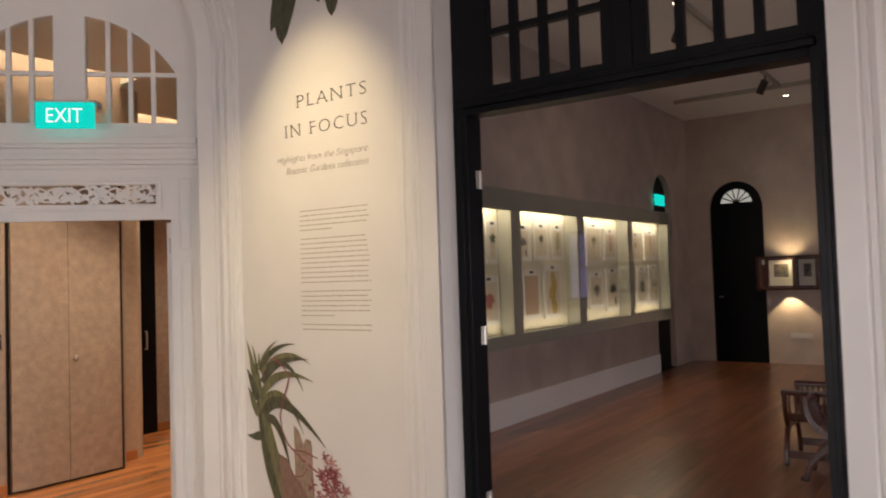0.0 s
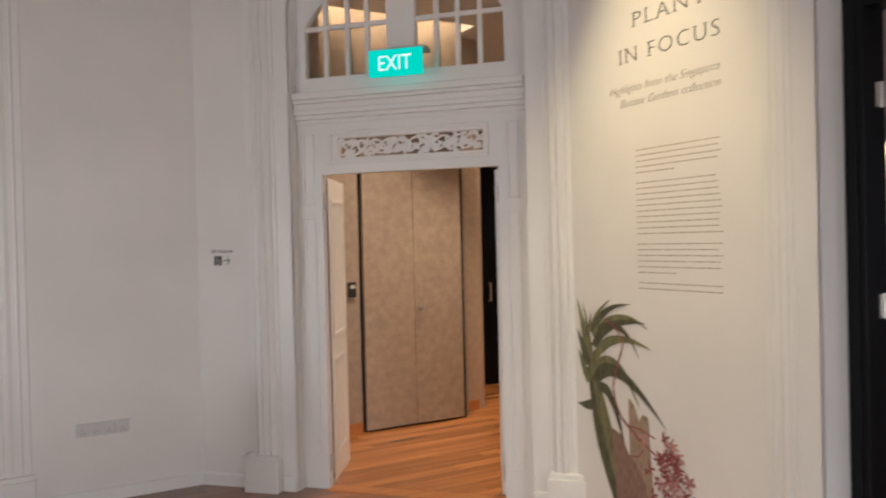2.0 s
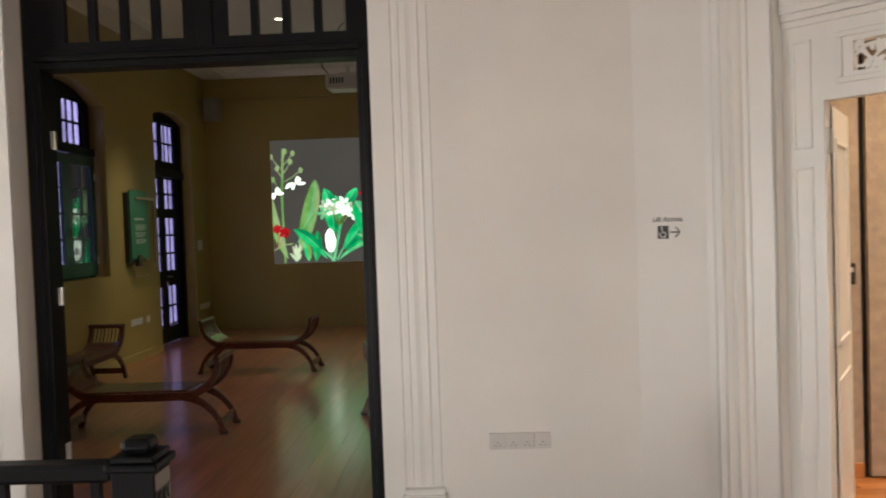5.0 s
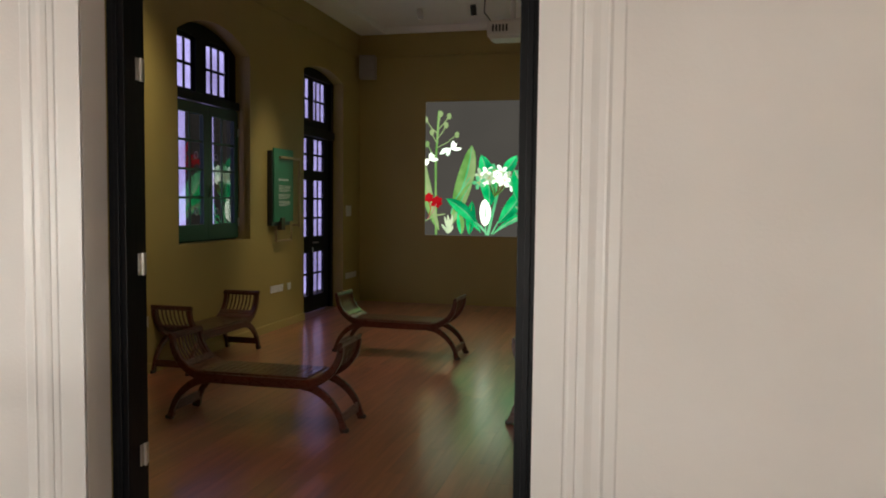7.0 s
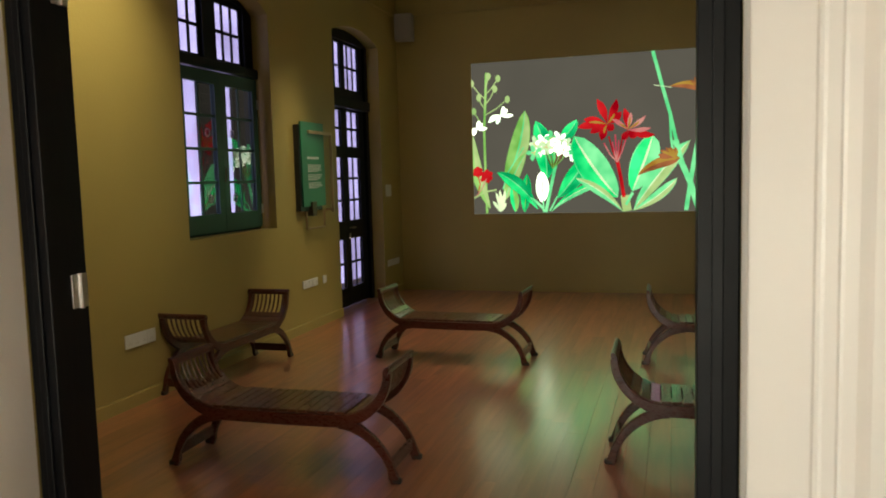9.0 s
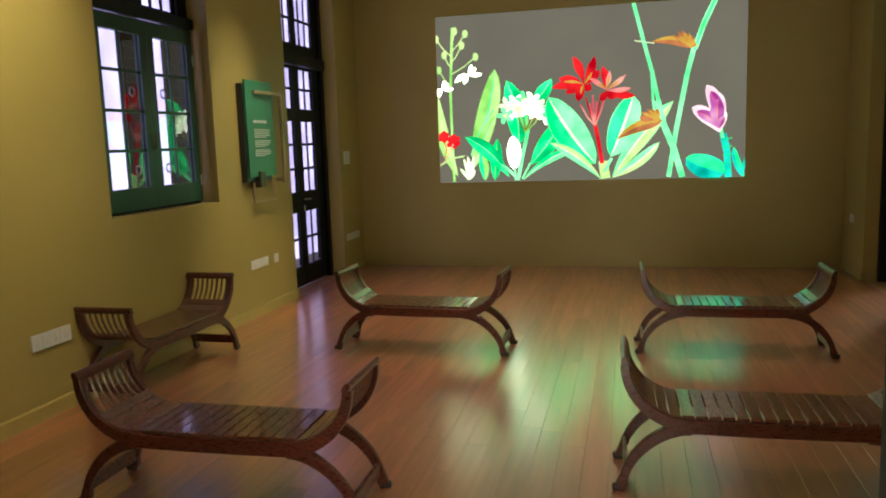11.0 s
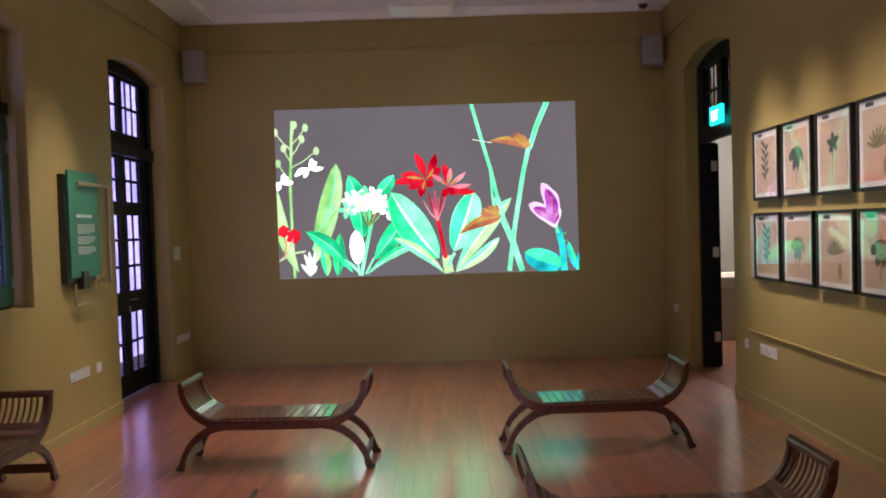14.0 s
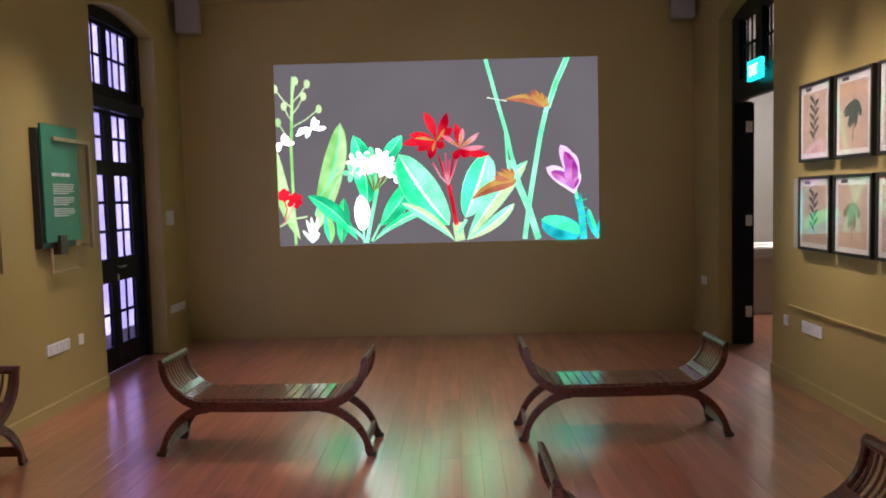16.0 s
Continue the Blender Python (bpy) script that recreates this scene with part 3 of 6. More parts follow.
for a, b in ((0.81, 1.39), (1.585, 2.165)):
    box(bm, a, b, 0.092, 0.123, 3.065, 3.095, 0.004)
part("fanlight_bar", bm, TRIM, door3)
for g in lights:
    bm = pierced(g.u0, g.u1, g.z0, 0, 0.108, 0.111, [], Half(g.u0, g.u1, 2.75, 3.4, 0.01))
    q = part("pane", bm, GLASS, door3)
    q.visible_shadow = False
# pierced floral fretwork
random.seed(5)
bm = bmesh.new()
for k in range(120):
    u, z = random.uniform(1.05, 2.0), random.uniform(2.225, 2.325)
    ang = random.uniform(0, math.pi)
    L = random.uniform(0.016, 0.03)
    blade(bm, (u - L * math.cos(ang), max(2.208, min(2.342, z - L * math.sin(ang)))), (u + L * math.cos(ang), max(2.208, min(2.342, z + L * math.sin(ang)))),
          0.021, 0.25 * random.choice((-1, 1)), lambda a, b, l: (a, 0.10 - l, b), 0.004 * random.random())
for k in range(3):
    stalk(bm, [(1.03 + 0.985 * i / 40, 2.275 + 0.045 * math.sin(i * 0.55 + k * 2.1)) for i in range(41)], 0.012, lambda a, b, l: (a, 0.10 - l, b), 0.002)
fr = part("fretwork", bm, TRIM, door3, "white pierced floral fretwork panel")
sol = fr.modifiers.new("thickness", 'SOLIDIFY')
sol.thickness = 0.012


def door_leaf(parent, m, w, h):
    """A half-width panelled leaf, hinged on the u = 0 edge."""
    leaf = part("leaf", pierced(0, w, 0.01, h, 0, 0.042, []), TRIM, parent, "white panelled door leaf, swung open", m=m)
    bm = bmesh.new()
    for za, zb in ((0.18, 0.85), (1.0, h - 0.14)):
        for v0, v1 in ((-0.008, 0.001), (0.041, 0.05)):
            for q in ((0.09, 0.115, za, zb), (w - 0.115, w - 0.09, za, zb), (0.09, w - 0.09, za, za + 0.025), (0.09, w - 0.09, zb - 0.025, zb)):
                box(bm, q[0], q[1], v0, v1, q[2], q[3], 0.004)
    part("leaf_moulding", bm, TRIM, leaf)
    return leaf


door_leaf(door3, pose(0.915, 0.145, 0, 0, 0, 103), 0.59, 2.09)
door_leaf(door3, pose(2.105, 0.187, 0, 0, 0, 88), 0.59, 2.09)
# solid black strip gives the shade between leaf and frame
part("hinge_gap", block(0.9125, 0.9175, 0.1405, 0.1445, 0.01, 2.09), BLACKPLAST, door3, "black strip standing for the shaded gap at the hinges")
for z in (1.93, 0.17):
    part("hinge_plate", block(0.9105, 0.9145, 0.085, 0.139, z - 0.06, z + 0.06, 0.001), STEEL, door3, "steel butt hinge")
    hinge(door3, pose(0.916, 0.125, z))
    hinge(door3, pose(2.104, 0.125, z, 0, 0, 180))

# hall exit sign
def exit_sign(m, w, h, words, label):
    root = thing("exit_sign", m, label, "exit sign")
    part("box", block(-w / 2, w / 2, -0.02, 0.02, -h / 2, h / 2, 0.004), EXITGREEN, root, "lit turquoise sign face")
    if words:
        part("lettering", lettering(words, h * 0.82, w * 0.62, 0, 'CENTER'), EXITWHITE, root, "white letters EXIT", m=pose(0, -0.0215, -h * 0.30) @ UPRIGHT)
    part("bracket", block(-w * 0.4, w * 0.4, 0.018, 0.06, -0.015, 0.015), STEEL, root)
    return root


sign = exit_sign(F_B @ pose(1.50, -0.06, 2.77), 0.35, 0.165, "EXIT", "lit turquoise exit sign over the white door")
part("arm", block(-0.19, 0.19, 0.005, 0.139, 0.075, 0.10, 0.003), STEEL, sign, "steel arm fixed to the frame")

# ---------------------------------------------------------------- title wall
def letters_of(bm):
    """Parts a line of words into one bmesh a letter, by gaps along the line."""
    spans = []
    for f in bm.faces:
        xs = [v.co.x for v in f.verts]
        spans.append((min(xs), max(xs)))
    spans.sort()
    runs = [list(spans[0])]
    for a, b in spans[1:]:
        if a <= runs[-1][1] + 1e-4:
            runs[-1][1] = max(b, runs[-1][1])
        else:
            runs.append([a, b])
    out = []
    for a, b in runs:
        one = bm.copy()
        bmesh.ops.delete(one, geom=[v for v in one.verts if not a - 5e-5 <= v.co.x <= b + 5e-5], context='VERTS')
        out.append(one)
    bm.free()
    return out


SERIFS = {"P": ((0.07, 0), (0.05, 1)), "L": ((0.08, 0), (0.1, 1)), "A": ((0.04, 0), (0.96, 0)), "N": ((0.07, 0), (0.06, 1), (0.93, 1)), "T": ((0.5, 0),),
          "I": ((0.5, 0), (0.5, 1)), "F": ((0.08, 0), (0.06, 1)), "U": ((0.06, 1), (0.94, 1))}


def serifed(bm, name_):
    """Adds the small feet of a roman capital to a plain letter: each at a share of the width, low (0) or high (1)."""
    xs, ys = [v.co.x for v in bm.verts], [v.co.y for v in bm.verts]
    x0, x1, y0, y1 = min(xs), max(xs), min(ys), max(ys)
    for share, high in SERIFS.get(name_, ()):
        x, y = x0 + (x1 - x0) * share, y1 if high else y0
        box(bm, x - 0.0125, x + 0.0125, y - (0.0042 if high else 0.0), y + (0.0 if high else 0.0042), -0.0005, 0.0005)
    return bm


title = thing("title_lettering", F_A, "black and grey exhibition title lettering on the white wall", "wall text")
RIGHT = 2.975
for words, z, h, w, shear, mat in (("PLANTS", 2.741, 0.116, 0.565, 0, INK), ("IN FOCUS", 2.564, 0.116, 0.672, 0, INK),
                                   ("Highlights from the Singapore", 2.408, 0.062, 0.755, 0.28, SUBINK), ("Botanic Gardens collection", 2.332, 0.062, 0.672, 0.28, SUBINK)):
    line_bm = lettering(words, h, w, shear, 'RIGHT', 0.0004, 0.019 if mat is INK else 0.018, 1.2 if mat is INK else 1.0)
    place_m = pose(RIGHT, -0.0006, z) @ UPRIGHT
    if mat is INK:
        for name_, letter in zip(words.replace(" ", ""), letters_of(line_bm)):
            part("letter", serifed(letter, name_), mat, title, m=place_m)
    else:
        for letter in letters_of(line_bm):
            part("letter", letter, mat, title, m=place_m)
random.seed(11)
z = 2.094
for block_lines, last in ((5, 0.48), (10, 1.0), (6, 0.48), (2, 1.0)):
    for k in range(block_lines):
        w = 0.572 * (last if k == block_lines - 1 else random.uniform(0.96, 1.0))
        bm, u = bmesh.new(), 2.408
        while u < 2.408 + w - 0.02:
            step = min(random.uniform(0.02, 0.07), 2.408 + w - u)
            box(bm, u, u + step - 0.007, -0.0008, 0.0002, z - 0.0026, z + 0.0026)
            u += step
        part("text_line", bm, GREYINK, title)
        z -= 0.0296
    z -= 0.025

# printed plants on the title wall
mural = thing("mural_orchid", F_A, "printed orchid plant with strap leaves and crimson flowers on wall", "wall print")


def arching(base, ctrl, tip, width, lift, widest=0.22):
    """A strap leaf along a bend, broad near its foot and drawn out to a point."""
    bm, rows = bmesh.new(), []
    p0, p1, p2 = Vector(base), Vector(ctrl), Vector(tip)
    for i in range(21):
        k = i / 20
        c = p0 * (1 - k) ** 2 + p1 * 2 * k * (1 - k) + p2 * k * k
        d = (p1 - p0) * (1 - k) + (p2 - p1) * k
        nrm = Vector((-d.y, d.x)).normalized()
        w = width * 0.5 * (min(1.0, 0.75 + k / widest * 0.25) if k < widest else 1 - ((k - widest) / (1 - widest)) ** 1.4) + 0.0008
        rows.append((bm.verts.new(flat(*(c + nrm * w), lift)), bm.verts.new(flat(*c, lift)), bm.verts.new(flat(*(c - nrm * w), lift))))
    for (a, m_, c), (e, g_, f) in zip(rows, rows[1:]):
        bm.faces.new((a, m_, g_, e)), bm.faces.new((m_, c, f, g_))
    return bm


part("stem", arching((2.37, 0.0), (2.07, 0.42), (1.985, 1.16), 0.155, 0.0001, 0.5), M_LEAF, mural)
part("stem_shade", arching((2.34, 0.0), (2.03, 0.42), (1.975, 1.05), 0.06, 0.0002, 0.5), M_LEAF2, mural)
STRAPS = (((1.98, 1.0), (1.945, 1.16), (1.895, 1.29), 0.042, 0), ((1.99, 1.07), (1.977, 1.2), (1.946, 1.26), 0.016, 1), ((2.0, 1.12), (2.016, 1.18), (2.011, 1.21), 0.016, 0),
          ((1.99, 0.91), (1.94, 1.03), (1.89, 1.11), 0.05, 1), ((1.99, 0.81), (1.937, 0.93), (1.9, 0.99), 0.044, 0), ((2.02, 0.69), (1.965, 0.661), (1.885, 0.676), 0.05, 1),
          ((2.01, 1.1), (2.067, 1.232), (2.184, 1.293), 0.026, 0), ((2.02, 1.1), (2.127, 1.275), (2.345, 1.275), 0.036, 1), ((2.03, 1.08), (2.246, 1.29), (2.474, 1.15), 0.034, 0),
          ((2.04, 1.02), (2.143, 1.205), (2.459, 1.181), 0.05, 1), ((2.08, 1.12), (2.283, 1.226), (2.404, 0.987), 0.034, 1), ((2.04, 0.95), (2.181, 1.157), (2.497, 1.045), 0.052, 0),
          ((2.03, 0.89), (2.237, 1.07), (2.40, 0.72), 0.052, 0), ((2.05, 0.82), (2.176, 1.051), (2.591, 0.652), 0.068, 1), ((2.07, 0.79), (2.189, 0.851), (2.291, 0.453), 0.05, 1))
for n_, (base, ctrl, tip, w, dark) in enumerate(STRAPS):
    part("leaf", arching(base, ctrl, tip, w * 1.18, 0.0003 + 0.0001 * n_), M_LEAF2 if dark else M_LEAF, mural)
for n_, (tone, poly) in enumerate(((M_STEM, [(2.31, 0.02), (2.53, 0.02), (2.484, 0.35), (2.462, 0.69), (2.42, 0.70), (2.395, 0.66), (2.36, 0.74), (2.318, 0.775), (2.32, 0.4)]),
                                   (M_BARK, [(2.22, 0.02), (2.46, 0.02), (2.44, 0.33), (2.37, 0.42), (2.31, 0.47), (2.25, 0.56), (2.18, 0.585), (2.20, 0.35)]))):
    bm = bmesh.new()
    prism(bm, poly, -0.0054 - 0.0003 * n_, -0.005 - 0.0003 * n_, lambda u, w, v: (u, v, w))
    part("bark", tidy(bm), tone, mural)
for pts, w in ((((2.144, 1.184), (2.24, 1.13), (2.287, 1.068), (2.262, 1.0), (2.22, 0.9), (2.198, 0.816), (2.215, 0.73), (2.26, 0.654), (2.394, 0.562), (2.51, 0.507)), 0.011),
               (((2.30, 0.62), (2.40, 0.62), (2.514, 0.59)), 0.008), (((2.331, 0.46), (2.39, 0.47), (2.432, 0.53)), 0.008), (((2.51, 0.507), (2.60, 0.46), (2.70, 0.36)), 0.008)):
    part("flower_stalk", stalk(bmesh.new(), pts, w, flat, 0.0034), M_RED, mural)
random.seed(3)
for k in range(38):
    cu, cz = random.gauss(2.63, 0.10), random.gauss(0.44, 0.10)
    bm = bmesh.new()
    a0 = random.uniform(0, 6)
    for p in range(5):
        a = a0 + p * 1.257 + random.uniform(-0.3, 0.3)
        r = random.uniform(0.028, 0.052)
        blade(bm, (cu, cz), (cu + r * math.cos(a), cz + r * math.sin(a)), 0.012, random.uniform(-0.25, 0.25), flat, 0.0036 + k * 0.00005, 0.6, steps=5)
    part("flower", bm, M_RED if k % 3 else M_BLUSH, mural)
mural2 = thing("mural_foliage", F_A, "printed drooping dark leaves above the title on the wall", "wall print")
for n_, (base, tip, w, bend) in enumerate((((2.30, 3.75), (2.19, 3.27), 0.13, 0.08), ((2.50, 3.80), (2.29, 3.165), 0.20, -0.08), ((2.62, 3.75), (2.72, 3.25), 0.15, 0.08),
                                           ((2.56, 3.8), (2.62, 3.36), 0.12, -0.05), ((2.74, 3.78), (2.81, 3.34), 0.12, 0.06),
                                           ((2.70, 3.8), (2.86, 3.42), 0.10, 0.1), ((2.4, 3.9), (2.45, 3.5), 0.15, 0.0))):
    part("leaf", blade(bmesh.new(), base, tip, w, bend, flat, 0.0001 * n_, 0.6), M_LEAF2, mural2)

# lift sign and sockets on the white walls
lift = thing("lift_access_sign", F_B, "small black vinyl lift access sign with wheelchair pictogram", "sign")
part("words", lettering("Lift Access", 0.036, 0.165), INK, lift, m=pose(0.10, -0.002, 1.598) @ UPRIGHT)
part("pictogram", block(0.125, 0.186, -0.0025, -0.001, 1.512, 1.577), INK, lift)
bm = bmesh.new()
stalk(bm, [(0.155 + 0.016 * math.cos(k * 0.45 + 2.4), 1.535 + 0.016 * math.sin(k * 0.45 + 2.4)) for k in range(11)], 0.005, flat, 0.001)
stalk(bm, [(0.15, 1.562), (0.152, 1.545), (0.166, 1.544), (0.172, 1.528)], 0.006, flat, 0.001)
disc(bm, (0.149, 1.568), 0.005, 0.005, flat, 0.001)
part("wheelchair", bm, PLASTIC, lift)
bm = bmesh.new()
stalk(bm, [(0.196, 1.545), (0.246, 1.545)], 0.007, flat)
stalk(bm, [(0.226, 1.570), (0.247, 1.545), (0.226, 1.520)], 0.007, flat)
part("arrow", bm, INK, lift)


def outlet(frame_m, u, z, widths, label, h=0.086, name="socket_plate", detail=True):
    root = thing(name, frame_m @ pose(u, 0, z), label, "socket")
    x = -sum(widths) / 2
    for k, w in enumerate(widths):
        p = part("plate", block(x + 0.001, x + w - 0.001, -0.011, 0.0, -h / 2, h / 2, 0.003), PLASTIC, root)
        if detail:
            for j in range(2 if w > 0.12 else 1):
                cx = x + w * ((j + 0.5) / (2 if w > 0.12 else 1))
                part("switch", block(cx - 0.012, cx + 0.012, -0.0145, -0.0105, 0.008, 0.026, 0.001), PLASTIC, p)
                for dx, dz in ((-0.012, -0.022), (0.012, -0.022), (0, -0.006)):
                    part("pin_hole", block(cx + dx - 0.004, cx + dx + 0.004, -0.0118, -0.0108, dz - 0.003, dz + 0.003), GREYPLAST, p)
        x += w
    return root


outlet(F_C, 1.755, 0.477, (0.088, 0.146, 0.088), "white plastic socket plates in a row on wall")

# stair newel and rail in the hall
post = thing("stair_newel", pose(0.40, -1.49, 0, 0, 0, 0), "black turned stair newel with pierced side panel", "stair post")
part("shaft", block(-0.072, 0.072, -0.072, 0.072, 0, 0.85, 0.006), DARKWOOD, post)
bm = bmesh.new()
box(bm, -0.088, 0.088, -0.088, 0.088, 0.845, 0.872, 0.008)
box(bm, -0.072, 0.072, -0.072, 0.072, 0.872, 0.895, 0.006)
box(bm, -0.05, 0.05, -0.05, 0.05, 0.895, 0.945, 0.02)
part("cap", bm, DARKWOOD, post)
for k in range(6):
    for low, high, lean in ((0.70, 0.78, 0.3), (0.60, 0.68, -0.3)):
        bm = blade(bmesh.new(), (-0.05 + 0.02 * k, low + 0.02 * (k % 2)), (-0.05 + 0.02 * k, high), 0.02, lean, lambda a, b, l: (0.0742, a, b))
        part("carving", bm, DARKWOOD, post)
part("side_panel", block(0.0722, 0.0732, -0.06, 0.06, 0.55, 0.83, 0.0004), GREYPLAST, post, "pale grey pierced side panel")
rail = thing("stair_rail", pose(0.31, -1.49, 0), "black moulded handrail running from the newel", "handrail")
part("handrail", block(-3.2, 0.0, -0.045, 0.045, 0.80, 0.865, 0.015), DARKWOOD, rail)
part("lower_rail", block(-3.2, 0.0, -0.03, 0.03, 0.10, 0.15, 0.006), DARKWOOD, rail)
for k in range(20):
    part("baluster", block(-3.12 + k * 0.16, -3.09 + k * 0.16, -0.015, 0.015, 0.0 if k % 5 == 0 else 0.15, 0.80), DARKWOOD, rail)

# ---------------------------------------------------------------- projection room: window and glazed doors
def grid(u0, u1, z0, z1, cols, rows, bar):
    out = []
    sw, sh = (u1 - u0 + bar) / cols, (z1 - z0 + bar) / rows
    for i in range(cols):
        for j in range(rows):
            out.append(Gap(u0 + i * sw, u0 + (i + 1) * sw - bar, z0 + j * sh, z0 + (j + 1) * sh - bar))
    return out


def glaze(parent, gaps, v):
    for g in gaps:
        q = part("pane", block(g.u0 - 0.003, g.u1 + 0.003, v - 0.002, v + 0.002, g.z0 - 0.003, g.z1 + 0.003), GLASS, parent)
        q.visible_shadow = False


win = thing("window_1", F_L, "dark green arched casement window, closed", "window", kind="structure")
g = GAP_WIN
crown = Gap(g.u0 + 0.002, g.u1 - 0.002, 2.60, g.z1 - 0.002, g.rise)
tpanes = grid(3.93, 4.336, 2.735, 3.235, 3, 2, 0.03) + grid(4.60, 5.01, 2.735, 3.235, 3, 2, 0.03)
hole = [Gap(3.86, 5.085, 1.21, 2.60)]
part("window_frame", pierced(g.u0 + 0.002, g.u1 - 0.002, g.z0 + 0.002, 0, 0.18, 0.24, hole + [Gap(3.90, 4.37, 2.70, 3.26, 0.03), Gap(4.57, 5.045, 2.70, 3.26, 0.03)], crown), DARKWOOD, win)
part("transom", pierced(3.85, 5.10, 2.66, 0, 0.212, 0.224, tpanes, Gap(3.85, 5.10, 2.60, 3.27, 0.08)), DARKWOOD, win)
glaze(win, tpanes, 0.218)
part("transom_bar", block(3.80, 5.14, 0.10, 0.20, 2.60, 2.69, 0.008), DARKWOOD, win)
for a, b, s in ((3.845, 4.468, 1), (4.472, 5.10, -1)):
    ps = grid(a + 0.085, b - 0.085, 1.335, 2.475, 2, 4, 0.024)
    light_gap = Gap(a + 0.085, b - 0.085, 1.335, 2.475)
    leaf = part("casement", pierced(a, b, 1.175, 2.585, 0.105, 0.15, [light_gap]), BOTTLE, win, "dark green glazed casement leaf")
    part("glazing_bar", pierced(a + 0.08, b - 0.08, 1.33, 2.48, 0.122, 0.134, ps), BOTTLE, leaf)
    glaze(leaf, ps, 0.128)
    for p in (ps[4:8] if s > 0 else ps[0:4])[0:3:2]:
        c_, z_ = (p.u0 + p.u1) / 2, (p.z0 + p.z1) / 2
        part("glass_boss", tube(bmesh.new(), [(c_ + 0.03 * math.cos(k * 0.524), 0.124, z_ + 0.035 * math.sin(k * 0.524)) for k in range(13)], 0.006, 6), GREYPLAST, leaf, "round cast boss in the pane")
    for z in (1.35, 2.35):
        hu = a if s > 0 else b
        part("hinge", block(hu - 0.012, hu + 0.012, 0.095, 0.106, z - 0.045, z + 0.045, 0.002), STEEL, leaf)
part("window_catch", tube(bmesh.new(), [(4.47, 0.10, 1.62), (4.47, 0.085, 1.66), (4.47, 0.085, 1.74)], 0.008), DARKSTEEL, win)
part("window_sill", block(g.u0 + 0.002, g.u1 - 0.002, 0.002, 0.15, g.z0 - 0.03, g.z0 + 0.006, 0.004), OLIVE, win)
# half-open louvred shutters outside darken part of each casement
for a, b in ((4.71, 4.98), (5.30, 5.75)):
    sh = part("shutter", block(a, b, 0.0, 0.03, 1.15, 2.6, 0.003), DARKWOOD, win, "dark louvred shutter outside", m=pose(0, 0.5, 0))
    for k in range(14):
        part("louvre", block(a + 0.03, b - 0.03, -0.012, 0.0, 1.22 + k * 0.095, 1.29 + k * 0.095, 0.003), DARKWOOD, sh)

fd = thing("door_4", F_L, "black glazed double door with fanlight, closed", "door", kind="structure")
g = GAP_FD
crown = Gap(g.u0 + 0.002, g.u1 - 0.002, 2.5, g.z1 - 0.002, g.rise)
tp = grid(6.885, 7.315, 2.75, 3.30, 3, 2, 0.03) + grid(7.435, 7.875, 2.75, 3.30, 3, 2, 0.03)
part("door_frame", pierced(g.u0 + 0.002, g.u1 - 0.002, 0, 0, 0.16, 0.26, [Gap(6.75, 8.0, 0, 3.33)], crown), DARKWOOD, fd)
part("transom", pierced(6.75, 8.0, 2.60, 3.34, 0.20, 0.232, [Gap(6.885, 7.315, 2.75, 3.30), Gap(7.435, 7.875, 2.75, 3.30)]), DARKWOOD, fd)
part("glazing_bar", pierced(6.88, 7.88, 2.745, 3.305, 0.220, 0.230, tp + [Gap(7.32, 7.43, 2.7451, 3.3049)]), DARKWOOD, fd)
glaze(fd, tp, 0.225)
part("transom_bar", block(6.72, 8.03, 0.11, 0.24, 2.50, 2.62, 0.01), DARKWOOD, fd)
for a, b, s in ((6.752, 7.373, 1), (7.377, 7.998, -1)):
    i0, i1 = (a + 0.13, b - 0.085) if s > 0 else (a + 0.085, b - 0.16)
    ps = grid(i0, i1, 2.03, 2.475, 2, 2, 0.03) + grid(i0, i1, 1.09, 1.89, 2, 3, 0.03) + grid(i0, i1, 0.24, 0.86, 2, 2, 0.03)
    bays_ = [Gap(i0, i1, za, zb) for za, zb in ((2.03, 2.475), (1.09, 1.89), (0.24, 0.86))]
    leaf = part("leaf", pierced(a, b, 0.008, 2.515, 0.205, 0.245, bays_), DARKWOOD, fd, "black glazed door leaf")
    for q in bays_:
        part("glazing_bar", pierced(i0 - 0.004, i1 + 0.004, q.z0 - 0.004, q.z1 + 0.004, 0.222, 0.234, [p for p in ps if q.z0 - 0.01 < p.z0 < q.z1]), DARKWOOD, leaf)
    glaze(leaf, ps, 0.228)
part("handle", tube(bmesh.new(), [(7.43, 0.20, 1.0), (7.43, 0.165, 1.0), (7.53, 0.165, 1.0)], 0.009), STEEL, fd)
part("keyhole_plate", block(7.415, 7.445, 0.198, 0.206, 0.86, 0.93, 0.003), STEEL, fd)
part("backdrop_window", block(-4.15, -4.1, 2.0, 15.0, -0.4, 5.5), OUTSIDE, None, "pale bright veranda daylight outside the windows", "backdrop", kind="structure")

# ---------------------------------------------------------------- doorway to the next room
rd = thing("door_5", F_R, "black timber doorway with fanlight, leaf folded open", "door", kind="structure")
g = GAP_RD
crown = Gap(g.u0 + 0.002, g.u1 - 0.002, 2.5, g.z1 - 0.002, g.rise)
tp = grid(-7.78, -7.38, 2.78, 3.28, 4, 2, 0.03) + grid(-7.22, -6.83, 2.78, 3.28, 4, 2, 0.03)
part("door_frame", pierced(g.u0 + 0.002, g.u1 - 0.002, 0, 0, 0.14, 0.21, [Gap(-7.93, -6.70, 0, 2.5), Gap(-7.80, -7.36, 2.70, 3.30), Gap(-7.24, -6.81, 2.70, 3.30)], crown), DARKWOOD, rd)
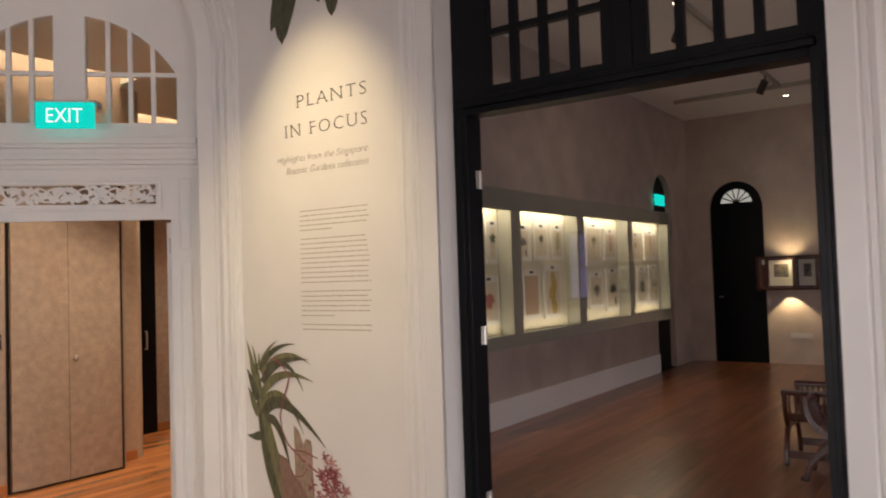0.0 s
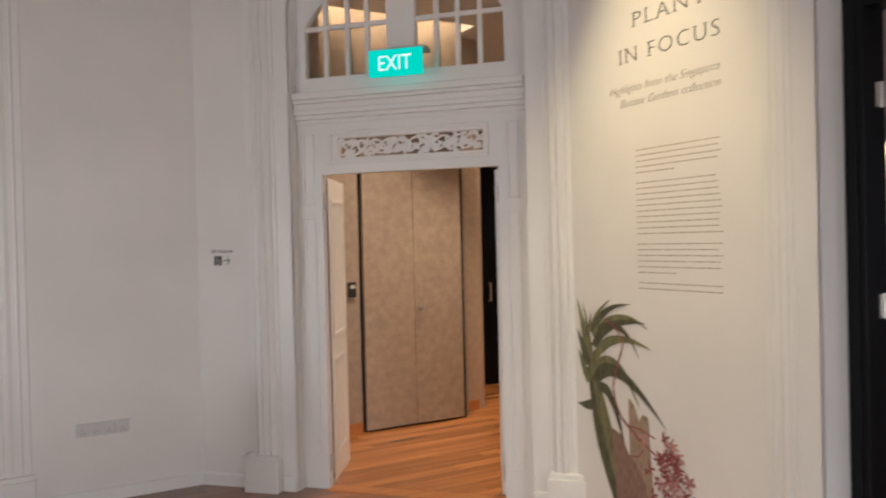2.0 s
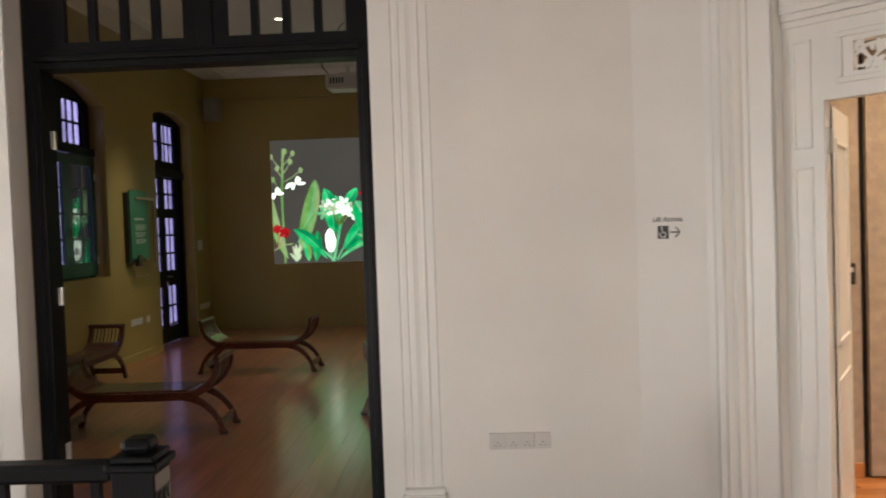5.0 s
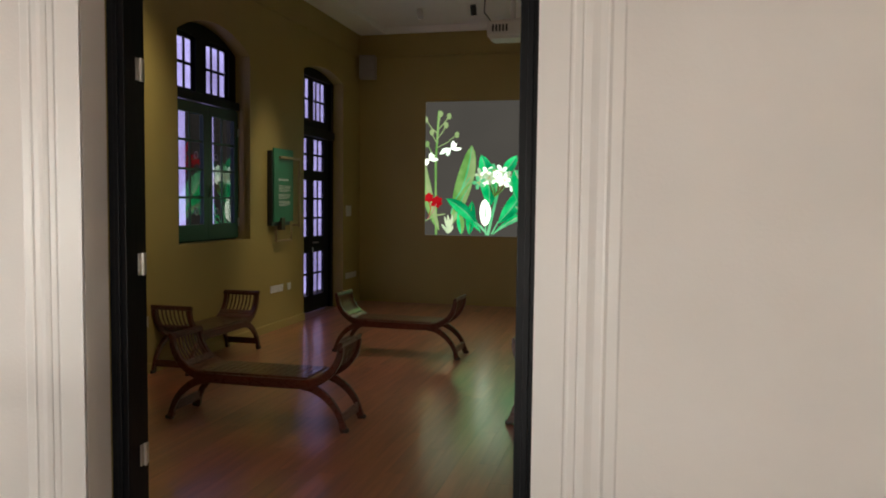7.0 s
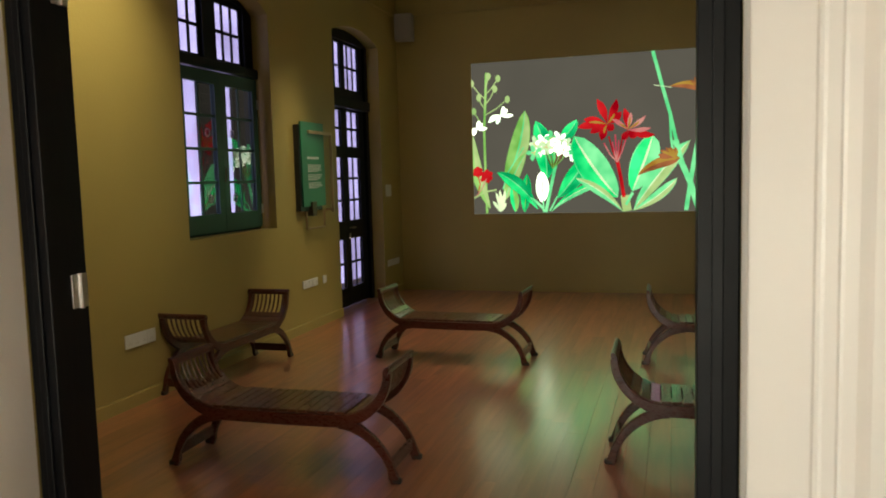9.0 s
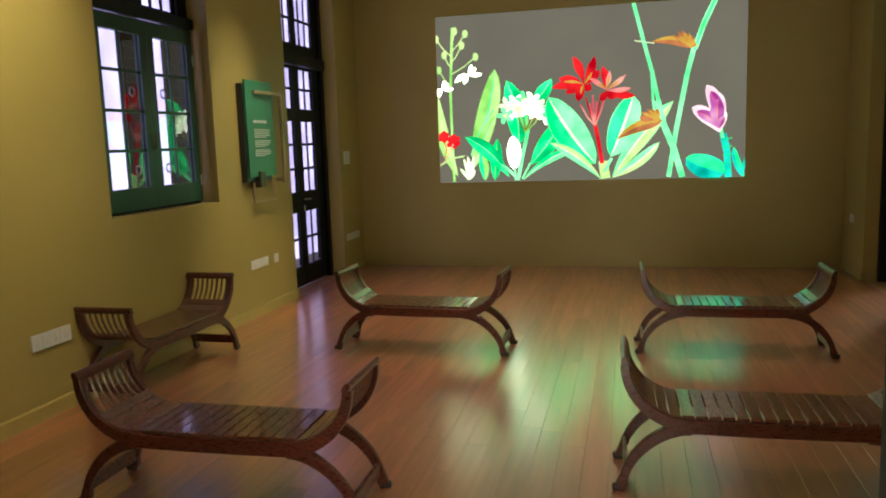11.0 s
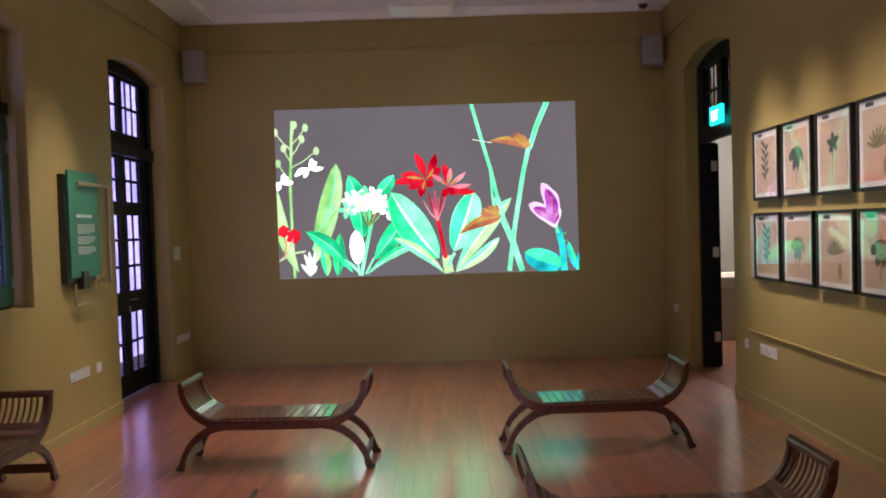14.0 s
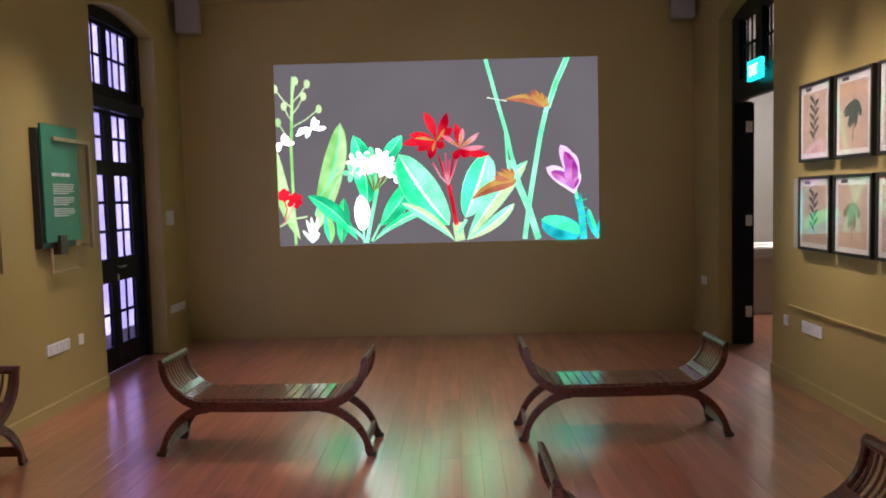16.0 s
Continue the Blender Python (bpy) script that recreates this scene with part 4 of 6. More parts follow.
part("transom", pierced(-7.93, -6.70, 2.66, 3.32, 0.178, 0.188, tp), DARKWOOD, rd)
part("jamb", block(-7.998, -7.93, 0.21, 0.318, 0, 2.5, 0.003), DARKWOOD, rd)
part("jamb", block(-6.70, -6.632, 0.21, 0.27, 0, 2.5, 0.003), DARKWOOD, rd)
glaze(rd, tp, 0.183)
part("leaf", pierced(0, 0.60, 0.01, 2.49, 0, 0.045), DARKWOOD, rd, "black door leaf folded open", m=pose(-7.93, 0.34, 0, 0, 0, 172))
for z in (2.245, 1.289, 0.343):
    part("hinge", block(-7.934, -7.915, 0.255, 0.318, z - 0.055, z + 0.055, 0.002), STEEL, rd)
exit_sign(F_R @ pose(-7.23, 0.08, 2.715), 0.315, 0.185, "EXIT", "lit turquoise exit sign over the black doorway")

# the room beyond it
bm = bmesh.new()
box(bm, 3.3, 9.2, 13.0, 13.2, 0, 4.0)
box(bm, 9.0, 9.2, 5.5, 13.0, 0, 4.0)
box(bm, 3.1, 3.27, 9.0, 13.0, 0, 4.0)
box(bm, 3.27, 9.2, 5.3, 5.5, 0, 4.0)
part("wall_next_room", bm, SAGE, None, "grey-green painted walls of the next room", "wall", kind="structure")
part("ceiling_next_room", block(3.1, 9.2, 5.3, 13.2, 4.0, 4.1), CEIL, None, "white ceiling of the next room", "ceiling", kind="structure")
case = thing("display_table", pose(4.25, 10.2, 0), "low lit display table with a pale top", "display case")
part("base", block(-0.55, 0.75, -0.4, 0.4, 0, 0.72, 0.01), GREIGE, case)
part("tray", block(-0.6, 0.8, -0.45, 0.45, 0.72, 0.86, 0.01), GREIGE, case)
part("lining", block(-0.56, 0.76, -0.41, 0.41, 0.861, 0.872), PAPER, case)
part("specimen", block(-0.3, 0.1, -0.2, 0.1, 0.873, 0.885), TAN, case)
spot("table_lamp_beam", (4.4, 9.6, 3.6), (4.3, 10.2, 0.86), 110, 30, 0.4, SOFT)

# ---------------------------------------------------------------- projection
P0, P1, PZ0, PZ1 = -1.785, 1.908, 1.08, 3.155
proj = thing("projected_picture", F_F, "projected garden of bright flowers on a grey field", "projection")


def onscreen(x, y, lift):
    """Picture units: 10.5 wide, 6 high, from the top left corner."""
    return (P0 + (P1 - P0) * min(10.5, max(0.0, x)) / 10.5, -0.006 - lift, PZ1 - (PZ1 - PZ0) * min(6.0, max(0.0, y)) / 6.0)


def lit(name, dark, light, k=1.0, stretch=(1, 1, 1), scale=3.2):
    return glow_streaked(name, dark, light, k, stretch, scale)


S_BG = lit("projection_grey", (0.066, 0.061, 0.058), (0.074, 0.068, 0.064), 0.9, (1, 1, 1), 1)
S_GREEN = lit("projection_green", (0.0, 0.28, 0.085), (0.03, 0.60, 0.20), 1.35)
S_DEEP = lit("projection_deep_green", (0.0, 0.20, 0.07), (0.01, 0.46, 0.17), 1.05)
S_PALE = lit("projection_pale_green", (0.10, 0.28, 0.06), (0.24, 0.44, 0.15), 1.05)
S_CREAM = lit("projection_cream", (0.20, 0.34, 0.13), (0.34, 0.44, 0.22), 1)
S_LIGHT = lit("projection_mint", (0.05, 0.38, 0.16), (0.17, 0.56, 0.29), 1.15)
S_WHITE = lit("projection_white", (0.6, 0.8, 0.66), (1.0, 1.0, 0.92), 1.9)
S_RED = lit("projection_red", (0.22, 0.0, 0.006), (0.52, 0.012, 0.02), 0.85)
S_PINK = lit("projection_pink", (0.42, 0.04, 0.08), (0.52, 0.26, 0.25), 0.8)
S_GOLD = lit("projection_gold", (0.30, 0.11, 0.015), (0.42, 0.26, 0.06), 0.7)
S_ROSE = lit("projection_rose_white", (0.45, 0.30, 0.42), (0.75, 0.62, 0.72), 0.9)
S_IVORY = lit("projection_ivory", (0.34, 0.52, 0.34), (0.60, 0.72, 0.50), 1.0)
S_MAG = lit("projection_magenta", (0.26, 0.05, 0.25), (0.46, 0.24, 0.44), 0.85)
S_VIOLET = lit("projection_violet", (0.14, 0.01, 0.14), (0.32, 0.08, 0.30), 0.85)
S_BROWN = lit("projection_brown", (0.06, 0.015, 0.006), (0.28, 0.10, 0.045), 0.95)
S_HONEY = lit("projection_honey", (0.45, 0.30, 0.10), (0.62, 0.50, 0.22), 0.9)
S_TEAL = lit("projection_teal", (0.0, 0.12, 0.12), (0.01, 0.36, 0.32), 1.2)

part("field", block(P0, P1, -0.005, 0.0, PZ0, PZ1), S_BG, proj, "grey projected field")
layer = [0.0]


def up():
    layer[0] += 0.0002
    return layer[0]


def stemp(pts, mat, w):
    part("stem", stalk(bmesh.new(), pts, w, onscreen, up()), mat, proj)


def leafp(name, base, tip, w, bend, mat, half=None, rib=None, full=0.75, skew=0.5, side=1):
    """A leaf of two tones parted by its midrib."""
    part(name, blade(bmesh.new(), base, tip, w, bend, onscreen, up(), full, skew=skew), mat, proj)
    if half:
        shift = side * w * 0.235 / math.dist(base, tip)
        part("leaf_half", blade(bmesh.new(), base, tip, w * 0.47, bend + shift, onscreen, up(), full, skew=skew), half, proj)
    if rib:
        part("leaf_rib", blade(bmesh.new(), base, tip, w * 0.7, bend, onscreen, up(), full, True, skew), rib, proj)


def bloom(name, heart, tips, w, mat, full):
    """A flower head: one petal from the heart to each tip."""
    bm, l = bmesh.new(), up()
    for tip in tips:
        blade(bm, heart, tip, w, 0.05, onscreen, l, full, steps=8, skew=0.58)
    part(name, bm, mat, proj)


# tall orchid
stemp([(0.53, 5.97), (0.49, 3.95), (0.48, 2.7), (0.61, 0.4)], S_PALE, 0.0917)
stemp([(0.57, 0.99), (0.63, 0.83), (0.69, 0.54)], S_CREAM, 0.0408)
part("bud", disc(bmesh.new(), (0.69, 0.54), 0.10, 0.145, onscreen, up()), S_CREAM, proj)
stemp([(0.56, 1.25), (0.81, 1.01), (1.07, 0.65)], S_CREAM, 0.0408)
part("bud", disc(bmesh.new(), (1.07, 0.65), 0.10, 0.145, onscreen, up()), S_CREAM, proj)
stemp([(0.54, 1.65), (0.74, 1.41), (0.94, 1.05)], S_CREAM, 0.0408)
part("bud", disc(bmesh.new(), (0.94, 1.05), 0.10, 0.145, onscreen, up()), S_CREAM, proj)
stemp([(0.53, 1.83), (0.41, 1.66), (0.29, 1.36)], S_CREAM, 0.0408)
part("bud", disc(bmesh.new(), (0.29, 1.36), 0.10, 0.145, onscreen, up()), S_CREAM, proj)
stemp([(0.52, 2.06), (0.97, 1.83), (1.43, 1.48)], S_CREAM, 0.0408)
part("bud", disc(bmesh.new(), (1.43, 1.48), 0.10, 0.145, onscreen, up()), S_CREAM, proj)
stemp([(0.55, 1.42), (0.28, 1.17), (0.01, 0.79)], S_CREAM, 0.0408)
part("bud", disc(bmesh.new(), (0.01, 0.79), 0.10, 0.145, onscreen, up()), S_CREAM, proj)
stemp([(0.5, 2.52), (0.29, 2.26), (0.08, 1.89)], S_CREAM, 0.0408)
part("bud", disc(bmesh.new(), (0.08, 1.89), 0.10, 0.145, onscreen, up()), S_CREAM, proj)
bloom("orchid_flower", (1.16, 2.1), [(1.65, 2.09), (1.28, 1.74), (0.72, 2.21), (0.99, 2.43), (1.42, 1.85), (0.65, 2.35)], 0.15, S_WHITE, 0.6)
bloom("orchid_flower", (0.18, 2.57), [(0.6, 2.56), (0.28, 2.26), (0.01, 2.67), (0.03, 2.85), (0.41, 2.36), (0.01, 2.78)], 0.15, S_WHITE, 0.6)
leafp("leaf", (0.68, 5.79), (0.01, 2.79), 0.469, -0.06, S_PALE, S_CREAM, S_CREAM, 0.75, 0.5, 1)
leafp("leaf", (1.28, 4.81), (2.11, 1.95), 0.734, 0.05, S_PALE, S_CREAM, S_LIGHT, 0.6, 0.5, 1)
leafp("leaf", (1.25, 5.49), (2.14, 3.58), 0.469, -0.04, S_PALE, S_CREAM, S_LIGHT, 0.7, 0.5, 1)
# red cluster and pale roots at the edge
bloom("red_flower", (0.17, 4.31), [(0.36, 4.16), (0.18, 4.07), (0.01, 4.2), (0.01, 4.45), (0.26, 4.51), (0.38, 4.36)], 0.2, S_RED, 0.6)
bloom("red_flower", (0.53, 4.49), [(0.77, 4.31), (0.54, 4.2), (0.29, 4.36), (0.31, 4.68), (0.64, 4.75), (0.8, 4.56)], 0.2, S_RED, 0.6)
stemp([(0.04, 5.36), (0.37, 4.94), (0.53, 4.58)], S_PINK, 0.0408)
stemp([(0.16, 4.36), (0.28, 4.78), (0.19, 5.09)], S_RED, 0.0408)
stemp([(0.01, 5.35), (0.47, 5.1), (0.94, 5.03)], S_CREAM, 0.0612)
stemp([(1.2, 5.01), (1.38, 4.39), (2.05, 3.37)], S_LIGHT, 0.051)
bloom("pale_roots", (1.06, 5.92), [(0.76, 5.48), (0.89, 5.11), (1.05, 5.03), (1.19, 5.23), (1.27, 5.02), (1.31, 5.54)], 0.12, S_IVORY, 0.6)
# white rhododendron
leafp("leaf", (2.92, 4.69), (2.52, 2.37), 0.795, 0.06, S_GREEN, S_DEEP, S_LIGHT, 0.7, 0.5, 1)
leafp("leaf", (3.44, 3.25), (4.11, 2.41), 0.469, 0.03, S_GREEN, S_DEEP, S_LIGHT, 0.8, 0.5, 1)
leafp("leaf", (1.68, 5.94), (1.53, 4.87), 0.347, 0.04, S_GREEN, S_PALE, S_PALE, 0.75, 0.5, 1)
leafp("leaf", (2.04, 5.95), (2.16, 4.43), 0.428, 0, S_GREEN, S_DEEP, S_PALE, 0.75, 0.5, 1)
leafp("leaf", (2.57, 5.84), (0.97, 4.33), 0.53, 0.08, S_DEEP, S_GREEN, S_LIGHT, 0.8, 0.6, -1)
leafp("leaf", (2.87, 5.96), (2.26, 5.34), 0.102, 0.05, S_LIGHT, None, None, 0.75, 0.5, 1)
leafp("leaf", (3.06, 5.95), (5.2, 4.8), 0.285, -0.08, S_LIGHT, S_GREEN, S_IVORY, 0.8, 0.6, -1)
leafp("leaf", (3.33, 5.4), (4.62, 3.64), 0.673, 0.03, S_GREEN, S_DEEP, S_LIGHT, 0.8, 0.5, 1)
leafp("leaf", (2.74, 5.56), (2.71, 4.34), 0.51, 0.02, S_WHITE, None, S_LIGHT, 0.6, 0.5, 1)
stemp([(2.87, 5.95), (3.06, 5.06), (3.27, 4.13)], S_LIGHT, 0.122)
stemp([(3.03, 5.9), (3.33, 5.33)], S_LIGHT, 0.0612)
stemp([(2.79, 5.95), (2.77, 5.47)], S_LIGHT, 0.0612)
rnd = random.Random(8)
HEADS = ((2.66, 3.54), (2.51, 3.28), (2.82, 3.18), (3.13, 3.08), (3.44, 3.12), (3.69, 3.34), (3.92, 3.66), (4.0, 3.5), (3.17, 3.42), (2.92, 3.4), (3.58, 3.5), (2.45, 3.62))
for k, (hx, hy) in enumerate(HEADS):
    turn = rnd.uniform(0, 1.2)
    tips = [(hx + rnd.uniform(0.26, 0.38) * math.cos(turn + j * 1.257), hy + rnd.uniform(0.26, 0.36) * math.sin(turn + j * 1.257)) for j in range(5)]
    bloom("white_flower", (hx, hy), tips, 0.17, (S_WHITE, S_IVORY, S_WHITE, S_LIGHT)[k % 4], 0.62)
    bloom("flower_heart", (hx, hy), [(hx + 0.1 * math.cos(turn + 0.6 + j * 2.1), hy + 0.1 * math.sin(turn + 0.6 + j * 2.1)) for j in range(3)], 0.05, S_HONEY, 0.6)
stemp([(3.16, 4.25), (3, 3.91), (2.88, 3.58)], S_BROWN, 0.0357)
stemp([(3.16, 4.25), (3.07, 3.91), (2.99, 3.64)], S_PALE, 0.0357)
stemp([(3.16, 4.25), (3.15, 3.91), (3.1, 3.71)], S_BROWN, 0.0357)
stemp([(3.16, 4.25), (3.22, 3.92), (3.22, 3.58)], S_PALE, 0.0357)
stemp([(3.16, 4.25), (3.29, 3.92), (3.33, 3.65)], S_BROWN, 0.0357)
stemp([(3.16, 4.25), (3.36, 3.92), (3.44, 3.71)], S_PALE, 0.0357)
stemp([(3.16, 4.25), (3.43, 3.92), (3.56, 3.59)], S_BROWN, 0.0357)
stemp([(3.16, 4.25), (3.51, 3.92), (3.67, 3.66)], S_PALE, 0.0357)
# frangipani
leafp("leaf", (5.6, 5.42), (3.99, 3.03), 1.14, -0.03, S_LIGHT, S_GREEN, S_IVORY, 0.55, 0.52, -1)
leafp("leaf", (5.79, 5.97), (4.04, 4.65), 0.347, 0.06, S_LIGHT, S_CREAM, S_IVORY, 0.7, 0.6, 1)
leafp("leaf", (6.12, 5.19), (6.88, 3.1), 0.979, 0.02, S_LIGHT, S_GREEN, S_IVORY, 0.5, 0.55, -1)
leafp("leaf", (6.18, 5.9), (8.19, 3.35), 0.591, -0.03, S_LIGHT, S_CREAM, S_IVORY, 0.7, 0.55, 1)
leafp("leaf", (6.13, 5.94), (7.74, 4.74), 0.367, 0.05, S_LIGHT, S_CREAM, S_IVORY, 0.7, 0.6, 1)
stemp([(5.95, 5.95), (5.9, 5.66), (5.87, 5.34)], S_CREAM, 0.326)
stemp([(5.9, 5.71), (6.15, 5.24)], S_LIGHT, 0.102)
stemp([(5.59, 4.03), (5.72, 4.71), (5.83, 5.42)], S_RED, 0.133)
stemp([(5.59, 4.08), (5.34, 3.8), (5.1, 3.34)], S_PINK, 0.051)
stemp([(5.59, 4.08), (5.43, 3.67), (5.28, 3.09)], S_RED, 0.051)
stemp([(5.59, 4.08), (5.5, 3.77), (5.41, 3.3)], S_PINK, 0.051)
stemp([(5.59, 4.08), (5.55, 3.64), (5.52, 3.03)], S_PINK, 0.051)
stemp([(5.59, 4.08), (5.62, 3.75), (5.65, 3.26)], S_PINK, 0.051)
stemp([(5.59, 4.08), (5.7, 3.64), (5.8, 3.03)], S_RED, 0.051)
stemp([(5.59, 4.08), (5.78, 3.63), (5.97, 3.01)], S_PINK, 0.051)
bloom("red_flower", (5.22, 2.63), [(4.85, 1.66), (5.59, 1.7), (4.12, 2.72), (4.35, 2.42), (5.02, 3.24), (5.76, 2.18), (5.49, 2.84), (4.6, 2.95)], 0.3, S_RED, 0.95)
bloom("flower_heart", (5.22, 2.63), [(4.53, 2.53), (5.51, 2.23), (5.11, 2.98)], 0.092, S_GOLD, 0.7)
bloom("red_flower", (5.97, 2.91), [(5.85, 2.05), (6.96, 3.11), (6.3, 3.17), (5.84, 3.26)], 0.27, S_RED, 0.95)
bloom("pink_flower", (5.95, 2.87), [(5.41, 2.45), (6.09, 2.22), (6.63, 2.38), (6.82, 2.84)], 0.17, S_PINK, 0.95)
bloom("flower_heart", (5.97, 2.85), [(6.06, 2.39), (6.41, 2.56), (5.67, 2.64)], 0.071, S_GOLD, 0.7)
# heliconia stems and bracts
stemp([(6.88, 0.01), (7.2, 1.26), (7.5, 2.38), (7.72, 3.42)], S_LIGHT, 0.122)
stemp([(7.48, 2.33), (7.52, 3.2), (7.6, 3.93)], S_LIGHT, 0.0816)
stemp([(7.67, 3.31), (7.88, 4.14), (8.2, 4.93), (8.5, 5.95)], S_LIGHT, 0.204)
stemp([(8.83, 1.61), (8.61, 2.52), (8.28, 4.36), (8.05, 5.94)], S_LIGHT, 0.153)
stemp([(9.43, 0.02), (9.05, 0.86), (8.8, 1.66)], S_LIGHT, 0.051)
stemp([(9.5, 0.02), (9.12, 0.86), (8.85, 1.66)], S_GREEN, 0.051)
stemp([(9.57, 0.02), (9.19, 0.86), (8.91, 1.66)], S_LIGHT, 0.051)
leafp("bract", (8.93, 1.56), (7.45, 1.35), 0.347, 0.08, S_BROWN, S_GOLD, None, 0.8, 0.3, 1)
stemp([(7.55, 1.39), (7.2, 1.32), (6.9, 1.26)], S_IVORY, 0.022)
bloom("bract_flower", (8.65, 1.6), [(8.17, 1.16), (8.29, 1.05), (8.43, 1.01), (8.57, 1.12), (8.75, 1.2), (8.22, 1.39)], 0.13, S_BROWN, 0.7)
bloom("bract_flower", (8.72, 1.62), [(8.35, 1.2), (8.5, 1.08), (8.66, 1.12), (8.84, 1.28)], 0.09, S_GOLD, 0.7)
bloom("flower_heart", (8.6, 1.55), [(8.26, 1.24), (8.46, 1.14), (8.66, 1.25)], 0.051, S_GOLD, 0.7)
leafp("bract", (7.84, 3.99), (6.32, 4.6), 0.408, 0.07, S_BROWN, S_GOLD, None, 0.8, 0.35, 1)
bloom("bract_flower", (7.6, 3.98), [(7.05, 3.86), (7.13, 3.69), (7.32, 3.59), (7.48, 3.57), (7.68, 3.58), (7.09, 3.97)], 0.14, S_BROWN, 0.7)
bloom("bract_flower", (7.66, 4.0), [(7.22, 3.72), (7.4, 3.62), (7.56, 3.62), (7.74, 3.68)], 0.09, S_GOLD, 0.7)
bloom("flower_heart", (7.57, 3.95), [(7.2, 3.76), (7.41, 3.66), (7.61, 3.7)], 0.051, S_GOLD, 0.7)
# dendrobium
leafp("leaf", (9.89, 5.81), (8.61, 5.31), 0.816, -0.04, S_TEAL, S_GREEN, S_GREEN, 0.45, 0.45, 1)
stemp([(9.97, 5.99), (9.92, 5.13), (9.78, 4.5)], S_TEAL, 0.224)
stemp([(9.78, 4.66), (9.7, 4.24)], S_LIGHT, 0.102)
stemp([(9.81, 5.81), (10.07, 5.74)], S_DEEP, 0.0306)
stemp([(9.81, 5.53), (10.08, 5.47)], S_DEEP, 0.0306)
stemp([(9.81, 5.26), (10.08, 5.2)], S_DEEP, 0.0306)
stemp([(9.82, 4.99), (10.08, 4.93)], S_DEEP, 0.0306)
stemp([(9.82, 4.72), (10.08, 4.66)], S_DEEP, 0.0306)
leafp("leaf", (10.46, 5.98), (10.13, 4.98), 0.245, -0.05, S_TEAL, S_GREEN, None, 0.5, 0.5, 1)
leafp("leaf", (10.38, 5.99), (10.48, 5.35), 0.102, 0, S_TEAL, None, None, 0.75, 0.5, 1)
leafp("petal", (9.68, 4.48), (8.78, 3.6), 0.483, 0.1, S_ROSE, None, None, 0.55, 0.6, 1)
leafp("petal", (9.68, 4.48), (9.24, 2.86), 0.483, 0.08, S_ROSE, None, None, 0.55, 0.6, 1)
leafp("petal", (9.68, 4.48), (9.67, 3.14), 0.504, -0.05, S_ROSE, None, None, 0.55, 0.6, 1)
leafp("petal", (9.68, 4.48), (9.87, 3.78), 0.285, -0.08, S_ROSE, None, None, 0.55, 0.6, 1)
leafp("petal", (9.66, 4.34), (8.93, 3.74), 0.356, 0.1, S_MAG, S_VIOLET, S_PINK, 0.6, 0.6, 1)
leafp("petal", (9.66, 4.34), (9.37, 3.07), 0.383, 0.08, S_MAG, S_VIOLET, S_PINK, 0.6, 0.6, 1)
leafp("petal", (9.66, 4.34), (9.63, 3.34), 0.459, -0.05, S_MAG, S_VIOLET, S_PINK, 0.6, 0.6, 1)
leafp("petal", (9.66, 4.34), (9.82, 3.94), 0.204, -0.08, S_MAG, S_VIOLET, S_PINK, 0.6, 0.6, 1)

# ---------------------------------------------------------------- benches
bench = thing("bench", pose(-0.97, 4.90, 0), "dark mahogany bench with scrolled slatted ends", "bench", "benches facing the projection")
DEPTH, RAIL = 0.40, 0.036


def ribbon(bm, pts, y0, y1):
    """A rail of varying thickness in the xz plane, from y0 to y1. pts: x, z, thickness."""
    rows = []
    for i, (x, z, w) in enumerate(pts):
        a, b = pts[max(0, i - 1)], pts[min(len(pts) - 1, i + 1)]
        d = Vector((b[0] - a[0], b[1] - a[1])).normalized()
        n = Vector((-d.y, d.x)) * w / 2
        rows.append([bm.verts.new((x + s * n.x, y, z + s * n.y)) for s, y in ((1, y0), (1, y1), (-1, y1), (-1, y0))])
    for r, q in zip(rows, rows[1:]):
        for k in range(4):
            bm.faces.new((r[k], r[(k + 1) % 4], q[(k + 1) % 4], q[k]))
    bm.faces.new(rows[0][::-1]), bm.faces.new(rows[-1])
    tidy(bm)
    es = [e for e in bm.edges if abs(e.verts[0].co.y - e.verts[1].co.y) < 1e-6 and len(e.link_faces) == 2]
    bmesh.ops.bevel(bm, geom=es, offset=0.005, segments=1, affect='EDGES')
    return bm


def arm_at(t):
    """The sweep of an end, from the seat up to the crest."""
    a = t * math.pi / 2
    return 0.385 + 0.258 * math.sin(a) ** 1.05, 0.338 + 0.268 * (1 - math.cos(a)) ** 0.95


def leg_at(t):
    a = t * math.pi / 2
    return 0.36 + 0.30 * math.sin(a), 0.312 - 0.312 * (1 - math.cos(a)) ** 0.86


